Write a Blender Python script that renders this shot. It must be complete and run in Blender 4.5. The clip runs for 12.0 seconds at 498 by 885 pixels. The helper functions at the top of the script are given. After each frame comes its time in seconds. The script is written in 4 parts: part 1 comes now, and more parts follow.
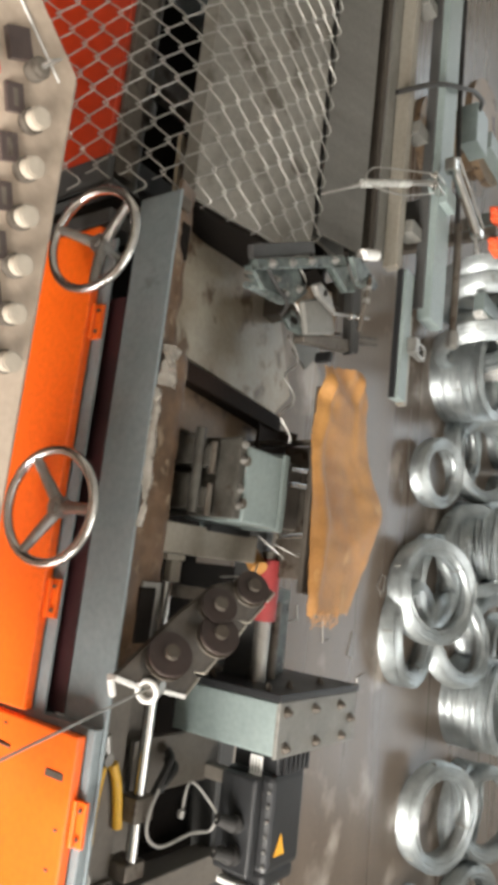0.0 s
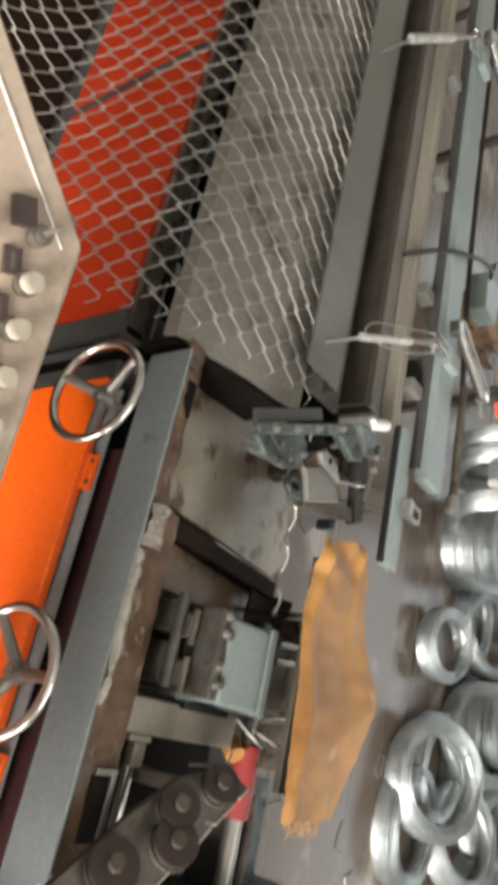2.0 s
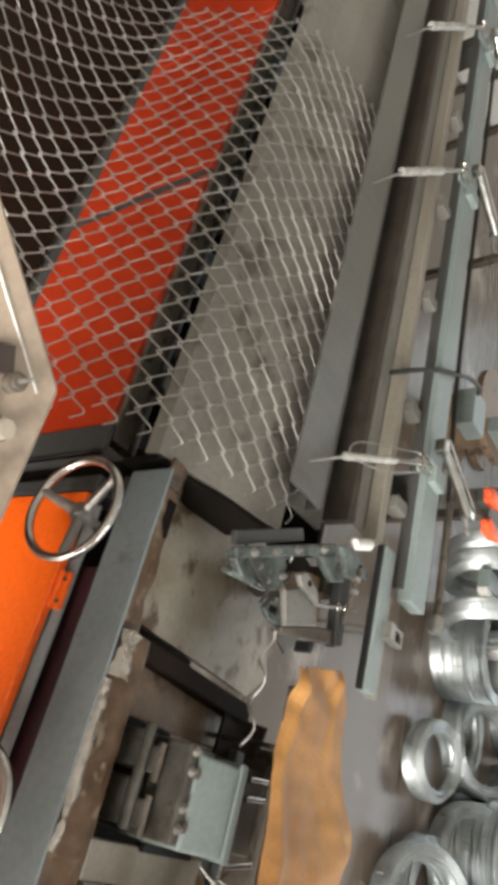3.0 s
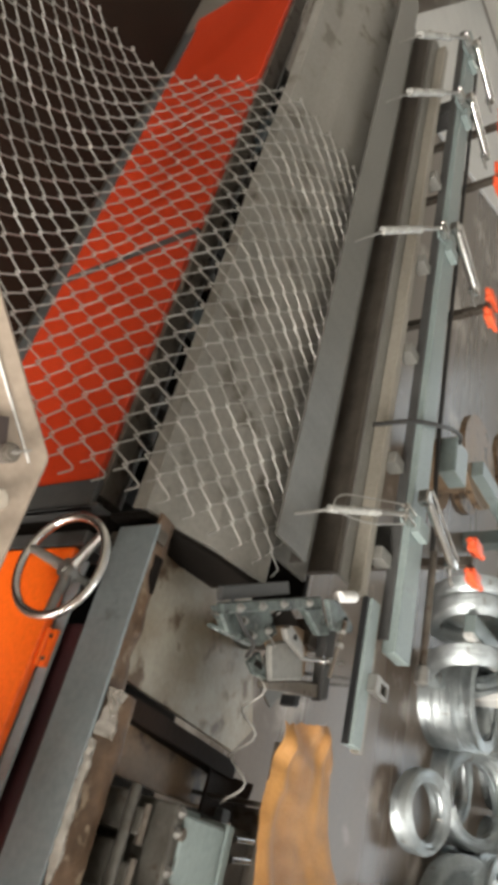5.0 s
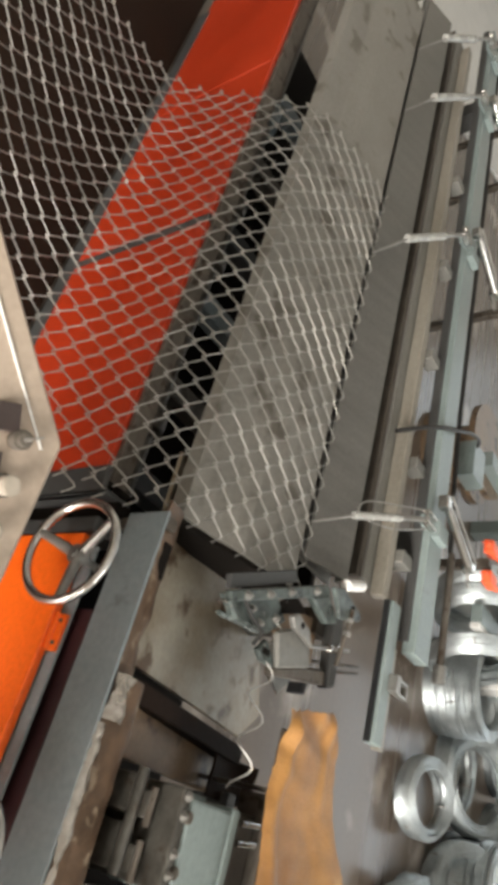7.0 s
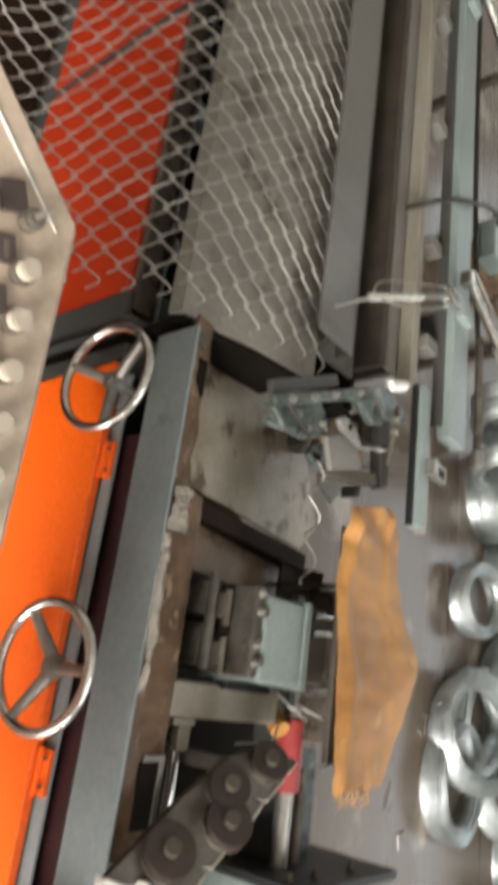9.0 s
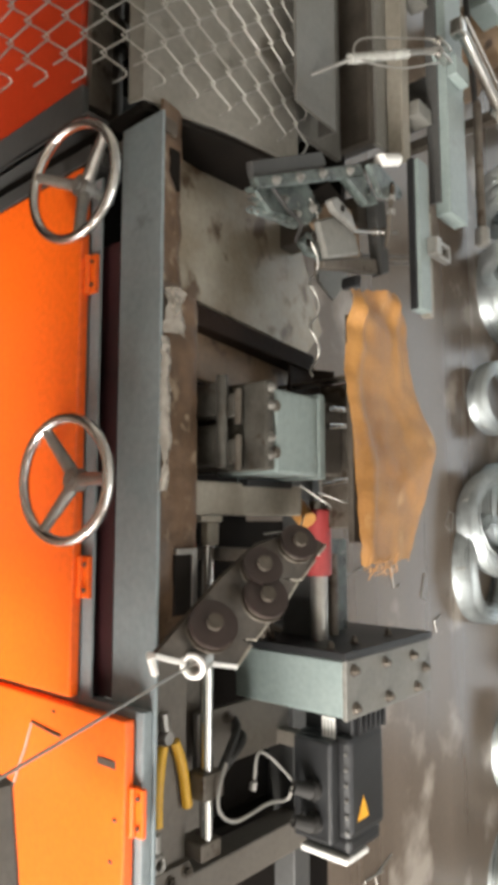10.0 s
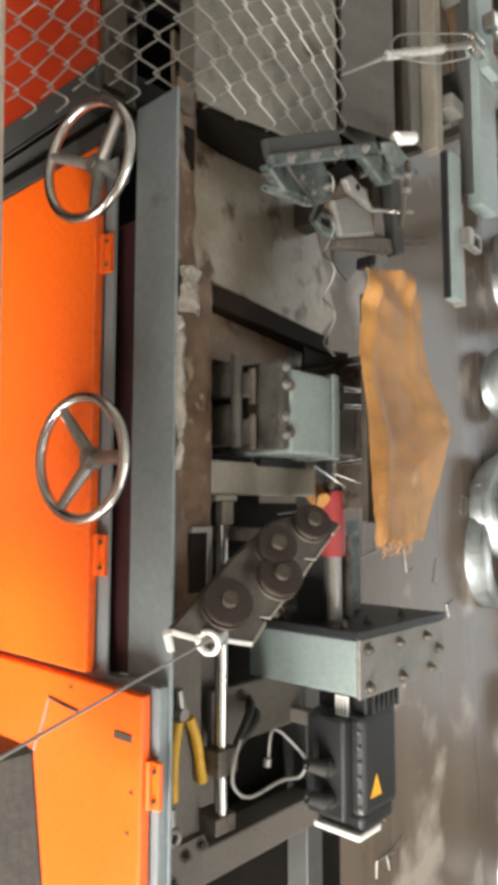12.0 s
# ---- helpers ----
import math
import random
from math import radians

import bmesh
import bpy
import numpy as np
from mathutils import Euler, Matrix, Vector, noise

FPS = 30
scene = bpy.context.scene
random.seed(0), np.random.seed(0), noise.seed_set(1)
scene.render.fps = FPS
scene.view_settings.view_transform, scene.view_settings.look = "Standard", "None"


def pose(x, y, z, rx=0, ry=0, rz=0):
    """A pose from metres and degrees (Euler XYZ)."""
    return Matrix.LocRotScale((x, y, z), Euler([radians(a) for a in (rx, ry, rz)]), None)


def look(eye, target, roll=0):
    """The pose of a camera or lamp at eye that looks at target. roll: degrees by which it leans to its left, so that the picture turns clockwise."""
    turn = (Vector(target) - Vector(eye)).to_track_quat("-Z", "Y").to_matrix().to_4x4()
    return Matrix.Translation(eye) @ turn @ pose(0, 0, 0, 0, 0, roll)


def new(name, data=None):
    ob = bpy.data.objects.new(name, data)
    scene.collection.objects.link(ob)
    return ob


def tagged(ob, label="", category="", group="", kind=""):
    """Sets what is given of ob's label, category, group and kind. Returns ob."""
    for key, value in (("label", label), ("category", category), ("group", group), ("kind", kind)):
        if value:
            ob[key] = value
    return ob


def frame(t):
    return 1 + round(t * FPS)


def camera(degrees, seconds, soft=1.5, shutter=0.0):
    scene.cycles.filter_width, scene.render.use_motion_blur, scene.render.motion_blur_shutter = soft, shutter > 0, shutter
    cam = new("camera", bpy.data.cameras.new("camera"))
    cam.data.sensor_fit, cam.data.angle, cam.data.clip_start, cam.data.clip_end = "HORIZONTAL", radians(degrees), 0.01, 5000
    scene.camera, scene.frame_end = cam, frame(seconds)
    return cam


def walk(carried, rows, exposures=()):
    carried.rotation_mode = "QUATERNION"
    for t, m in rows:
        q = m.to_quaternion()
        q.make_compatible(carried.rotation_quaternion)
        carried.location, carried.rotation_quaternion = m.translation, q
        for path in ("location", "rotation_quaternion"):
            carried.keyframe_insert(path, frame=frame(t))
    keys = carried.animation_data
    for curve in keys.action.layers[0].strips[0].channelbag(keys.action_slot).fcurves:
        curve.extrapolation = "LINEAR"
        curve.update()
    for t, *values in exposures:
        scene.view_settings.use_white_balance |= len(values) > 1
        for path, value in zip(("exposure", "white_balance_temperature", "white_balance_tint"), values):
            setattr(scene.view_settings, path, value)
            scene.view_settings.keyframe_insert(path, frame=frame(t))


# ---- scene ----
cam = camera(39.45, 12.0, 5.8, 0.4)
PATH = [
    (0, (0.064, -0.753, 1.569), (-0.294, 0.826, 0.395), 88.9),
    (0.5, (0.067, -0.758, 1.568), (-0.321, 0.815, 0.395), 87.7),
    (1, (0.05, -0.751, 1.57), (-0.378, 0.794, 0.374), 87.4),
    (1.5, (0.001, -0.727, 1.569), (-0.562, 0.743, 0.335), 87.3),
    (2, (-0.008, -0.696, 1.562), (-0.735, 0.735, 0.368), 85.8),
    (2.5, (-0.065, -0.692, 1.555), (-0.984, 0.627, 0.366), 84.0),
    (3, (-0.082, -0.709, 1.584), (-1.02, 0.62, 0.421), 83.3),
    (5, (-0.096, -0.742, 1.603), (-1.138, 0.547, 0.484), 81.2),
    (5.5, (-0.1, -0.745, 1.604), (-1.124, 0.536, 0.459), 81.4),
    (6, (-0.09, -0.748, 1.597), (-1.135, 0.533, 0.471), 81.2),
    (6.5, (-0.104, -0.747, 1.601), (-1.125, 0.543, 0.464), 82.1),
    (8.5, (-0.045, -0.722, 1.571), (-0.947, 0.617, 0.392), 81.2),
    (9, (-0.017, -0.68, 1.541), (-0.667, 0.753, 0.307), 82.2),
    (9.5, (0.03, -0.634, 1.536), (-0.322, 0.849, 0.24), 83.7),
    (10, (0.061, -0.625, 1.533), (-0.165, 0.871, 0.225), 84.3),
    (10.5, (0.072, -0.616, 1.533), (-0.086, 0.866, 0.199), 85.0),
    (11, (0.073, -0.616, 1.531), (-0.092, 0.864, 0.196), 84.8),
    (11.5, (0.07, -0.621, 1.53), (-0.112, 0.858, 0.196), 85.1),
    (12, (0.074, -0.629, 1.53), (-0.115, 0.847, 0.195), 85.2),
]
walk(cam, [(t, look(eye, target, roll)) for t, eye, target, roll in PATH])

# ---- light ----
world = bpy.data.worlds.new("sky")
scene.world = world
world.use_nodes = True
_n = world.node_tree.nodes
_sky = _n.new("ShaderNodeTexSky")
_sky.sky_type, _sky.sun_disc = "NISHITA", False
_sky.sun_elevation, _sky.sun_rotation = radians(40), radians(60)
world.node_tree.links.new(_sky.outputs[0], _n["Background"].inputs[0])
_n["Background"].inputs[1].default_value = 0.1


def area(name, m, sx, sy, watts, colour=(1, 1, 1)):
    d = bpy.data.lights.new(name, "AREA")
    d.shape, d.size, d.size_y, d.energy, d.color = "RECTANGLE", sx, sy, watts, colour
    ob = new(name, d)
    ob.matrix_world = m
    return ob


# daylight through the big door, the side windows and the roof lights
area("door_daylight", look((4.65, -3.2, 1.45), (0, 0.2, 0.6)), 3.8, 2.6, 1450, (1.0, 0.95, 0.88))
area("window_daylight", look((-2.8, 8.35, 3.0), (-2.8, 0.5, 0.4)), 11.4, 1.7, 160, (0.92, 0.98, 0.98))
area("roof_light_daylight", look((2.6, 1.6, 5.12), (2.6, 1.6, 0)), 3.6, 1.2, 115, (1.0, 0.98, 0.95))
scene.view_settings.exposure = -0.12

# ---- materials ----


def mat(name, colour, rough=0.5, metal=0.0, colour2=None, scale=6.0, bump=0.1, fine=90.0, spread=0.5, wear=None, wear_amt=0.62, streak=None, coat=0.0, per_object=0.0, specular=0.5):
    """A surface with patches of a second colour, fine grain, bump and optional worn spots."""
    m = bpy.data.materials.new(name)
    m.use_nodes = True
    nt = m.node_tree
    N, L = nt.nodes, nt.links
    b = N["Principled BSDF"]
    co = N.new("ShaderNodeTexCoord")
    mp = N.new("ShaderNodeMapping")
    L.new(co.outputs["Object"], mp.inputs[0])
    if streak:
        mp.inputs["Scale"].default_value = streak
    n1 = N.new("ShaderNodeTexNoise")
    n1.inputs["Scale"].default_value, n1.inputs["Detail"].default_value, n1.inputs["Roughness"].default_value = scale, 8, 0.62
    L.new(mp.outputs[0], n1.inputs["Vector"])
    n2 = N.new("ShaderNodeTexNoise")
    n2.inputs["Scale"].default_value, n2.inputs["Detail"].default_value = fine, 4
    L.new(co.outputs["Object"], n2.inputs["Vector"])
    c2 = colour2 or tuple(c * 0.72 for c in colour)
    r = N.new("ShaderNodeValToRGB")
    r.color_ramp.elements[0].position, r.color_ramp.elements[1].position = 0.5 - spread / 2 + 0.02, 0.5 + spread / 2
    r.color_ramp.elements[0].color, r.color_ramp.elements[1].color = (*c2, 1), (*colour, 1)
    L.new(n1.outputs["Fac"], r.inputs[0])
    last = r.outputs[0]
    mx = N.new("ShaderNodeMix")
    mx.data_type, mx.blend_type = "RGBA", "MULTIPLY"
    mx.inputs[0].default_value = 0.35
    L.new(last, mx.inputs[6])
    L.new(n2.outputs["Fac"], mx.inputs[7])
    gain = N.new("ShaderNodeMix")
    gain.data_type, gain.blend_type = "RGBA", "MULTIPLY"
    gain.inputs[0].default_value = 1
    gain.inputs[7].default_value = (1.21, 1.21, 1.21, 1)
    L.new(mx.outputs[2], gain.inputs[6])
    last = gain.outputs[2]
    if wear:
        n3 = N.new("ShaderNodeTexNoise")
        n3.inputs["Scale"].default_value, n3.inputs["Detail"].default_value = scale * 2.3, 10
        L.new(co.outputs["Object"], n3.inputs["Vector"])
        r3 = N.new("ShaderNodeValToRGB")
        r3.color_ramp.elements[0].position, r3.color_ramp.elements[1].position = wear_amt, wear_amt + 0.09
        L.new(n3.outputs["Fac"], r3.inputs[0])
        m3 = N.new("ShaderNodeMix")
        m3.data_type = "RGBA"
        L.new(r3.outputs[0], m3.inputs[0])
        L.new(last, m3.inputs[6])
        m3.inputs[7].default_value = (*wear, 1)
        last = m3.outputs[2]
    if per_object:
        oi = N.new("ShaderNodeObjectInfo")
        hs = N.new("ShaderNodeHueSaturation")
        mr = N.new("ShaderNodeMapRange")
        mr.inputs[3].default_value, mr.inputs[4].default_value = 1 - per_object, 1 + per_object
        L.new(oi.outputs["Random"], mr.inputs[0])
        L.new(mr.outputs[0], hs.inputs["Value"])
        L.new(last, hs.inputs["Color"])
        last = hs.outputs[0]
    L.new(last, b.inputs["Base Color"])
    b.inputs["Metallic"].default_value = metal
    rr = N.new("ShaderNodeMapRange")
    rr.inputs[3].default_value, rr.inputs[4].default_value = max(rough - 0.14, 0.03), min(rough + 0.16, 1)
    L.new(n1.outputs["Fac"], rr.inputs[0])
    L.new(rr.outputs[0], b.inputs["Roughness"])
    b.inputs["Coat Weight"].default_value = coat
    b.inputs["Specular IOR Level"].default_value = specular
    if bump:
        bp = N.new("ShaderNodeBump")
        bp.inputs["Strength"].default_value, bp.inputs["Distance"].default_value = bump, 0.004
        ad = N.new("ShaderNodeMath")
        ad.operation = "ADD"
        L.new(n1.outputs["Fac"], ad.inputs[0])
        L.new(n2.outputs["Fac"], ad.inputs[1])
        L.new(ad.outputs[0], bp.inputs["Height"])
        L.new(bp.outputs[0], b.inputs["Normal"])
    return m


ORANGE = mat("orange_paint", (0.94, 0.150, 0.010), 0.38, 0, (0.88, 0.122, 0.008), 2.5, 0.05, wear=(0.5, 0.05, 0.01), wear_amt=0.72, coat=0.15)
# Darker, redder copy of the orange: weaker light at the far end as paint.
SHADEORANGE = mat("shaded_orange_paint", (0.44, 0.036, 0.007), 0.42, 0, (0.36, 0.028, 0.006), 2.5, 0.05, wear=(0.27, 0.021, 0.006), wear_amt=0.72, coat=0.08)
PALEBAR = mat("pale_worn_steel", (0.36, 0.335, 0.285), 0.34, 0.3, (0.25, 0.225, 0.185), 5, 0.08, streak=(0.4, 3, 3))
BLUEGREY = mat("blue_grey_paint", (0.24, 0.28, 0.292), 0.34, 0, (0.175, 0.206, 0.217), 3, 0.06, wear=(0.09, 0.085, 0.08), wear_amt=0.66)
DARKGREY = mat("dark_grey_paint", (0.075, 0.075, 0.073), 0.5, 0, (0.035, 0.034, 0.033), 4, 0.12, wear=(0.16, 0.15, 0.14), wear_amt=0.67)
MAROON = mat("maroon_primer", (0.05, 0.014, 0.016), 0.42, 0, (0.022, 0.008, 0.009), 8, 0.1)
SAGE = mat("sage_grey_paint", (0.245, 0.292, 0.284), 0.36, 0, (0.165, 0.202, 0.196), 4, 0.08, wear=(0.15, 0.155, 0.15), wear_amt=0.66)
LIDGREY = mat("lid_steel", (0.24, 0.235, 0.215), 0.42, 0.35, (0.165, 0.16, 0.145), 6, 0.08)
BLACK = mat("black_paint", (0.02, 0.021, 0.022), 0.42, 0, (0.011, 0.011, 0.012), 8, 0.08)
# Near-black put in for the shade of hollows; also the apron's black end.
VOID = mat("void_black", (0.015, 0.012, 0.010), 0.85, 0, (0.006, 0.005, 0.004), 7, 0.3, specular=0.1)
GREASE = mat("greasy_brown", (0.158, 0.096, 0.056), 0.40, 0, (0.052, 0.031, 0.018), 13, 0.5, 60, 0.42, wear=(0.23, 0.175, 0.12), wear_amt=0.60)
SHEET = mat("oily_sheet_steel", (0.37, 0.335, 0.265), 0.36, 0.15, (0.25, 0.195, 0.13), 5.5, 0.2, spread=0.32, wear=(0.115, 0.072, 0.04), wear_amt=0.535)
APRON = mat("smudged_sheet_steel", (0.262, 0.250, 0.225), 0.45, 0.2, (0.195, 0.184, 0.162), 5, 0.08, wear=(0.13, 0.117, 0.096), wear_amt=0.57)
FLAP = mat("worn_flap_steel", (0.20, 0.196, 0.18), 0.36, 0.45, (0.135, 0.13, 0.118), 7, 0.1, streak=(3, 0.5, 1))
STEEL = mat("bare_steel", (0.42, 0.41, 0.385), 0.34, 0.8, (0.27, 0.26, 0.24), 12, 0.1)
DULL = mat("dull_steel", (0.175, 0.155, 0.13), 0.48, 0.5, (0.075, 0.06, 0.047), 12, 0.3, wear=(0.05, 0.034, 0.023), wear_amt=0.57)
CHROME = mat("polished_steel", (0.74, 0.73, 0.71), 0.17, 1.0, (0.60, 0.59, 0.57), 14, 0.04)
GALV = mat("galvanised_wire", (0.45, 0.44, 0.41), 0.52, 0.92, (0.37, 0.36, 0.335), 40, 0.03)
COILWIRE = mat("galvanised_coil", (0.54, 0.58, 0.585), 0.42, 0.9, (0.36, 0.39, 0.395), 16, 0.03)
BEIGE = mat("beige_paint", (0.385, 0.312, 0.245), 0.46, 0, (0.345, 0.275, 0.212), 3, 0.04)
WHITE = mat("white_paint", (0.78, 0.77, 0.74), 0.45, 0, (0.68, 0.67, 0.64), 5, 0.04)
KRAFT = mat("kraft_paper", (0.43, 0.218, 0.062), 0.5, 0, (0.27, 0.120, 0.028), 5.5, 0.30, 160, 0.42, wear=(0.47, 0.28, 0.11), wear_amt=0.64)
RED = mat("red_plastic", (0.33, 0.045, 0.045), 0.4, 0, (0.22, 0.03, 0.03), 10, 0.1)
REDKNOB = mat("glossy_red", (0.75, 0.03, 0.05), 0.15, 0, (0.68, 0.025, 0.04), 10, 0.0)
CORAL = mat("orange_plastic", (0.85, 0.14, 0.05), 0.4, 0, (0.75, 0.10, 0.035), 12, 0.04)
YELLOW = mat("yellow_grip", (0.72, 0.42, 0.035), 0.4, 0, (0.58, 0.32, 0.02), 14, 0.06)
CABLE = mat("grey_cable", (0.26, 0.25, 0.235), 0.45, 0, (0.24, 0.23, 0.21), 20, 0.04)
RUBBER = mat("black_rubber", (0.028, 0.026, 0.024), 0.5, 0, (0.015, 0.014, 0.013), 20, 0.1)
FILM = mat("crumpled_film", (0.56, 0.53, 0.48), 0.18, 0, (0.25, 0.22, 0.18), 22, 0.5)
FILM.node_tree.nodes["Principled BSDF"].inputs["Alpha"].default_value = 0.55
SLEEVE = mat("clouded_sleeve", (0.40, 0.40, 0.375), 0.25, 0, (0.28, 0.28, 0.26), 18, 0.1)
CASTGREY = mat("oily_grey_casting", (0.105, 0.100, 0.087), 0.34, 0.2, (0.040, 0.036, 0.030), 18, 0.3, spread=0.34, wear=(0.05, 0.036, 0.026), wear_amt=0.60)
TAUPE = mat("dusty_taupe_steel", (0.165, 0.148, 0.126), 0.46, 0.1, (0.108, 0.094, 0.078), 7, 0.12)
DARKGREASE = mat("dark_grease", (0.022, 0.012, 0.0075), 0.7, 0, (0.011, 0.006, 0.004), 9, 0.3, specular=0.15)
BROWNPLATE = mat("browned_plate", (0.27, 0.188, 0.118), 0.42, 0.1, (0.145, 0.095, 0.057), 6, 0.25, wear=(0.055, 0.034, 0.021), wear_amt=0.56)
OILSAGE = mat("oily_sage_paint", (0.105, 0.128, 0.120), 0.30, 0.1, (0.030, 0.036, 0.033), 26, 0.45, spread=0.25, wear=(0.24, 0.24, 0.22), wear_amt=0.62)
LENS = mat("clear_button", (0.30, 0.262, 0.212), 0.14, 0, (0.34, 0.305, 0.255), 10, 0.0)
DARKPLASTIC = mat("dark_plastic", (0.06, 0.042, 0.038), 0.35, 0, (0.04, 0.03, 0.027), 10, 0.03)
FLOOR = mat("worn_concrete", (0.150, 0.118, 0.092), 0.28, 0, (0.098, 0.075, 0.057), 0.9, 0.12, 50, 0.42, wear=(0.33, 0.29, 0.25), wear_amt=0.56, streak=(0.14, 3.4, 1))
GRIME = mat("grimy_steel", (0.11, 0.095, 0.078), 0.42, 0.4, (0.05, 0.041, 0.033), 14, 0.25)
# Near-black brown: the floor's shade before the machine as a colour.
FLOORSHADE = mat("floor_shade_brown", (0.024, 0.0125, 0.007), 0.9, 0, (0.012, 0.0065, 0.004), 2, 0.3, specular=0.15)
WALLM = mat("plastered_wall", (0.62, 0.59, 0.54), 0.75, 0, (0.52, 0.49, 0.44), 1.3, 0.15)
CEIL = mat("roof_panel", (0.55, 0.55, 0.53), 0.7, 0, (0.45, 0.45, 0.43), 1, 0.1)
STICKER = mat("warning_yellow", (0.85, 0.42, 0.03), 0.4, 0, (0.8, 0.38, 0.02), 20, 0)

# ---- mesh helpers ----


def obj(name, bm, material, parent=None, label="", smooth=False):
    me = bpy.data.meshes.new(name)
    bmesh.ops.recalc_face_normals(bm, faces=bm.faces)
    bm.to_mesh(me)
    bm.free()
    if smooth:
        for p in me.polygons:
            p.use_smooth = True
        me.set_sharp_from_angle(angle=radians(38))
    me.materials.append(material)
    ob = new(name, me)
    if parent:
        ob.parent = parent
    if label:
        ob["label"] = label
    return ob


def part(name, bm, material, parent, label="", smooth=False):
    return obj(name, bm, material, parent, label, smooth)


def merge(*bms):
    out = bmesh.new()
    for b in bms:
        me = bpy.data.meshes.new("tmp")
        b.to_mesh(me)
        b.free()
        out.from_mesh(me)
        bpy.data.meshes.remove(me)
    return out


def box(x0, x1, y0, y1, z0, z1, bev=0.003):
    bm = bmesh.new()
    bmesh.ops.create_cube(bm, size=1)
    for v in bm.verts:
        v.co = Vector((x0 + (v.co.x + 0.5) * (x1 - x0), y0 + (v.co.y + 0.5) * (y1 - y0), z0 + (v.co.z + 0.5) * (z1 - z0)))
    if bev:
        bmesh.ops.bevel(bm, geom=bm.edges[:], offset=min(bev, 0.3 * min(x1 - x0, y1 - y0, z1 - z0)), segments=2, affect="EDGES", profile=0.6)
    return bm


def moved(bm, m):
    bmesh.ops.transform(bm, matrix=m, verts=bm.verts)
    return bm


def rod(a, b, r, r2=None, n=16, bev=0.0):
    a, b = Vector(a), Vector(b)
    bm = bmesh.new()
    bmesh.ops.create_cone(bm, cap_ends=True, segments=n, radius1=r, radius2=r if r2 is None else r2, depth=(b - a).length)
    if bev:
        bmesh.ops.bevel(bm, geom=[e for e in bm.edges if len(e.link_faces) == 2 and e.calc_face_angle() > 1.2], offset=bev, segments=2, affect="EDGES")
    q = (b - a).to_track_quat("Z", "Y").to_matrix().to_4x4()
    return moved(bm, Matrix.Translation((a + b) / 2) @ q)


def sweep(points, r, n=6, closed=False):
    """A round wire along a line of points."""
    pts = [Vector(p) for p in points]
    bm = bmesh.new()
    rings, up = [], None
    k = len(pts)
    for i, p in enumerate(pts):
        a, b = pts[(i - 1) % k if closed else max(i - 1, 0)], pts[(i + 1) % k if closed else min(i + 1, k - 1)]
        d = (b - a).normalized()
        if up is None:
            up = Vector((0, 0, 1)) if abs(d.z) < 0.9 else Vector((1, 0, 0))
        s = d.cross(up)
        if s.length < 1e-4:
            s = d.orthogonal()
        s.normalize()
        up = s.cross(d).normalized()
        rings.append([bm.verts.new(p + (s * math.cos(2 * math.pi * j / n) + up * math.sin(2 * math.pi * j / n)) * r) for j in range(n)])
    for i in range(k if closed else k - 1):
        A, B = rings[i], rings[(i + 1) % k]
        for j in range(n):
            bm.faces.new((A[j], A[(j + 1) % n], B[(j + 1) % n], B[j]))
    if not closed:
        bm.faces.new(rings[0])
        bm.faces.new(rings[-1][::-1])
    return bm


def curve_pts(ctrl, n=10):
    """A smooth line through control points."""
    c = [Vector(p) for p in ctrl]
    c = [c[0] * 2 - c[1]] + c + [c[-1] * 2 - c[-2]]
    out = []
    for i in range(1, len(c) - 2):
        for j in range(n):
            t = j / n
            p0, p1, p2, p3 = c[i - 1:i + 3]
            out.append(0.5 * (2 * p1 + (p2 - p0) * t + (2 * p0 - 5 * p1 + 4 * p2 - p3) * t * t + (3 * p1 - p0 - 3 * p2 + p3) * t ** 3))
    out.append(c[-2])
    return out


def ring(radius, tube, m, n=40, k=10, squash=1.0):
    bm = bmesh.new()
    rows = []
    for i in range(n):
        a = 2 * math.pi * i / n
        rows.append([bm.verts.new(((radius + tube * math.cos(2 * math.pi * j / k)) * math.cos(a), (radius + tube * math.cos(2 * math.pi * j / k)) * math.sin(a), squash * tube * math.sin(2 * math.pi * j / k))) for j in range(k)])
    for i in range(n):
        for j in range(k):
            bm.faces.new((rows[i][j], rows[(i + 1) % n][j], rows[(i + 1) % n][(j + 1) % k], rows[i][(j + 1) % k]))
    return moved(bm, m)


def slab(profile, x0, x1, thick=0.004, nx=2, rough_amt=0.0, seed=0.0, freq=9.0):
    """A bent sheet: a (y, z) profile drawn out along x, with a thickness."""
    bm = bmesh.new()
    grid = []
    for i in range(nx):
        x = x0 + (x1 - x0) * i / (nx - 1)
        row = []
        for y, z in profile:
            d = (noise.noise((x * freq + seed, y * freq, z * freq)) + 0.5 * noise.noise((x * freq * 2.7, y * freq * 2.7, seed))) * rough_amt
            row.append(bm.verts.new((x, y + d * 0.4, z + d)))
        grid.append(row)
    faces = []
    for i in range(nx - 1):
        for j in range(len(profile) - 1):
            faces.append(bm.faces.new((grid[i][j], grid[i + 1][j], grid[i + 1][j + 1], grid[i][j + 1])))
    bmesh.ops.recalc_face_normals(bm, faces=bm.faces)
    bmesh.ops.solidify(bm, geom=faces, thickness=thick)
    return bm


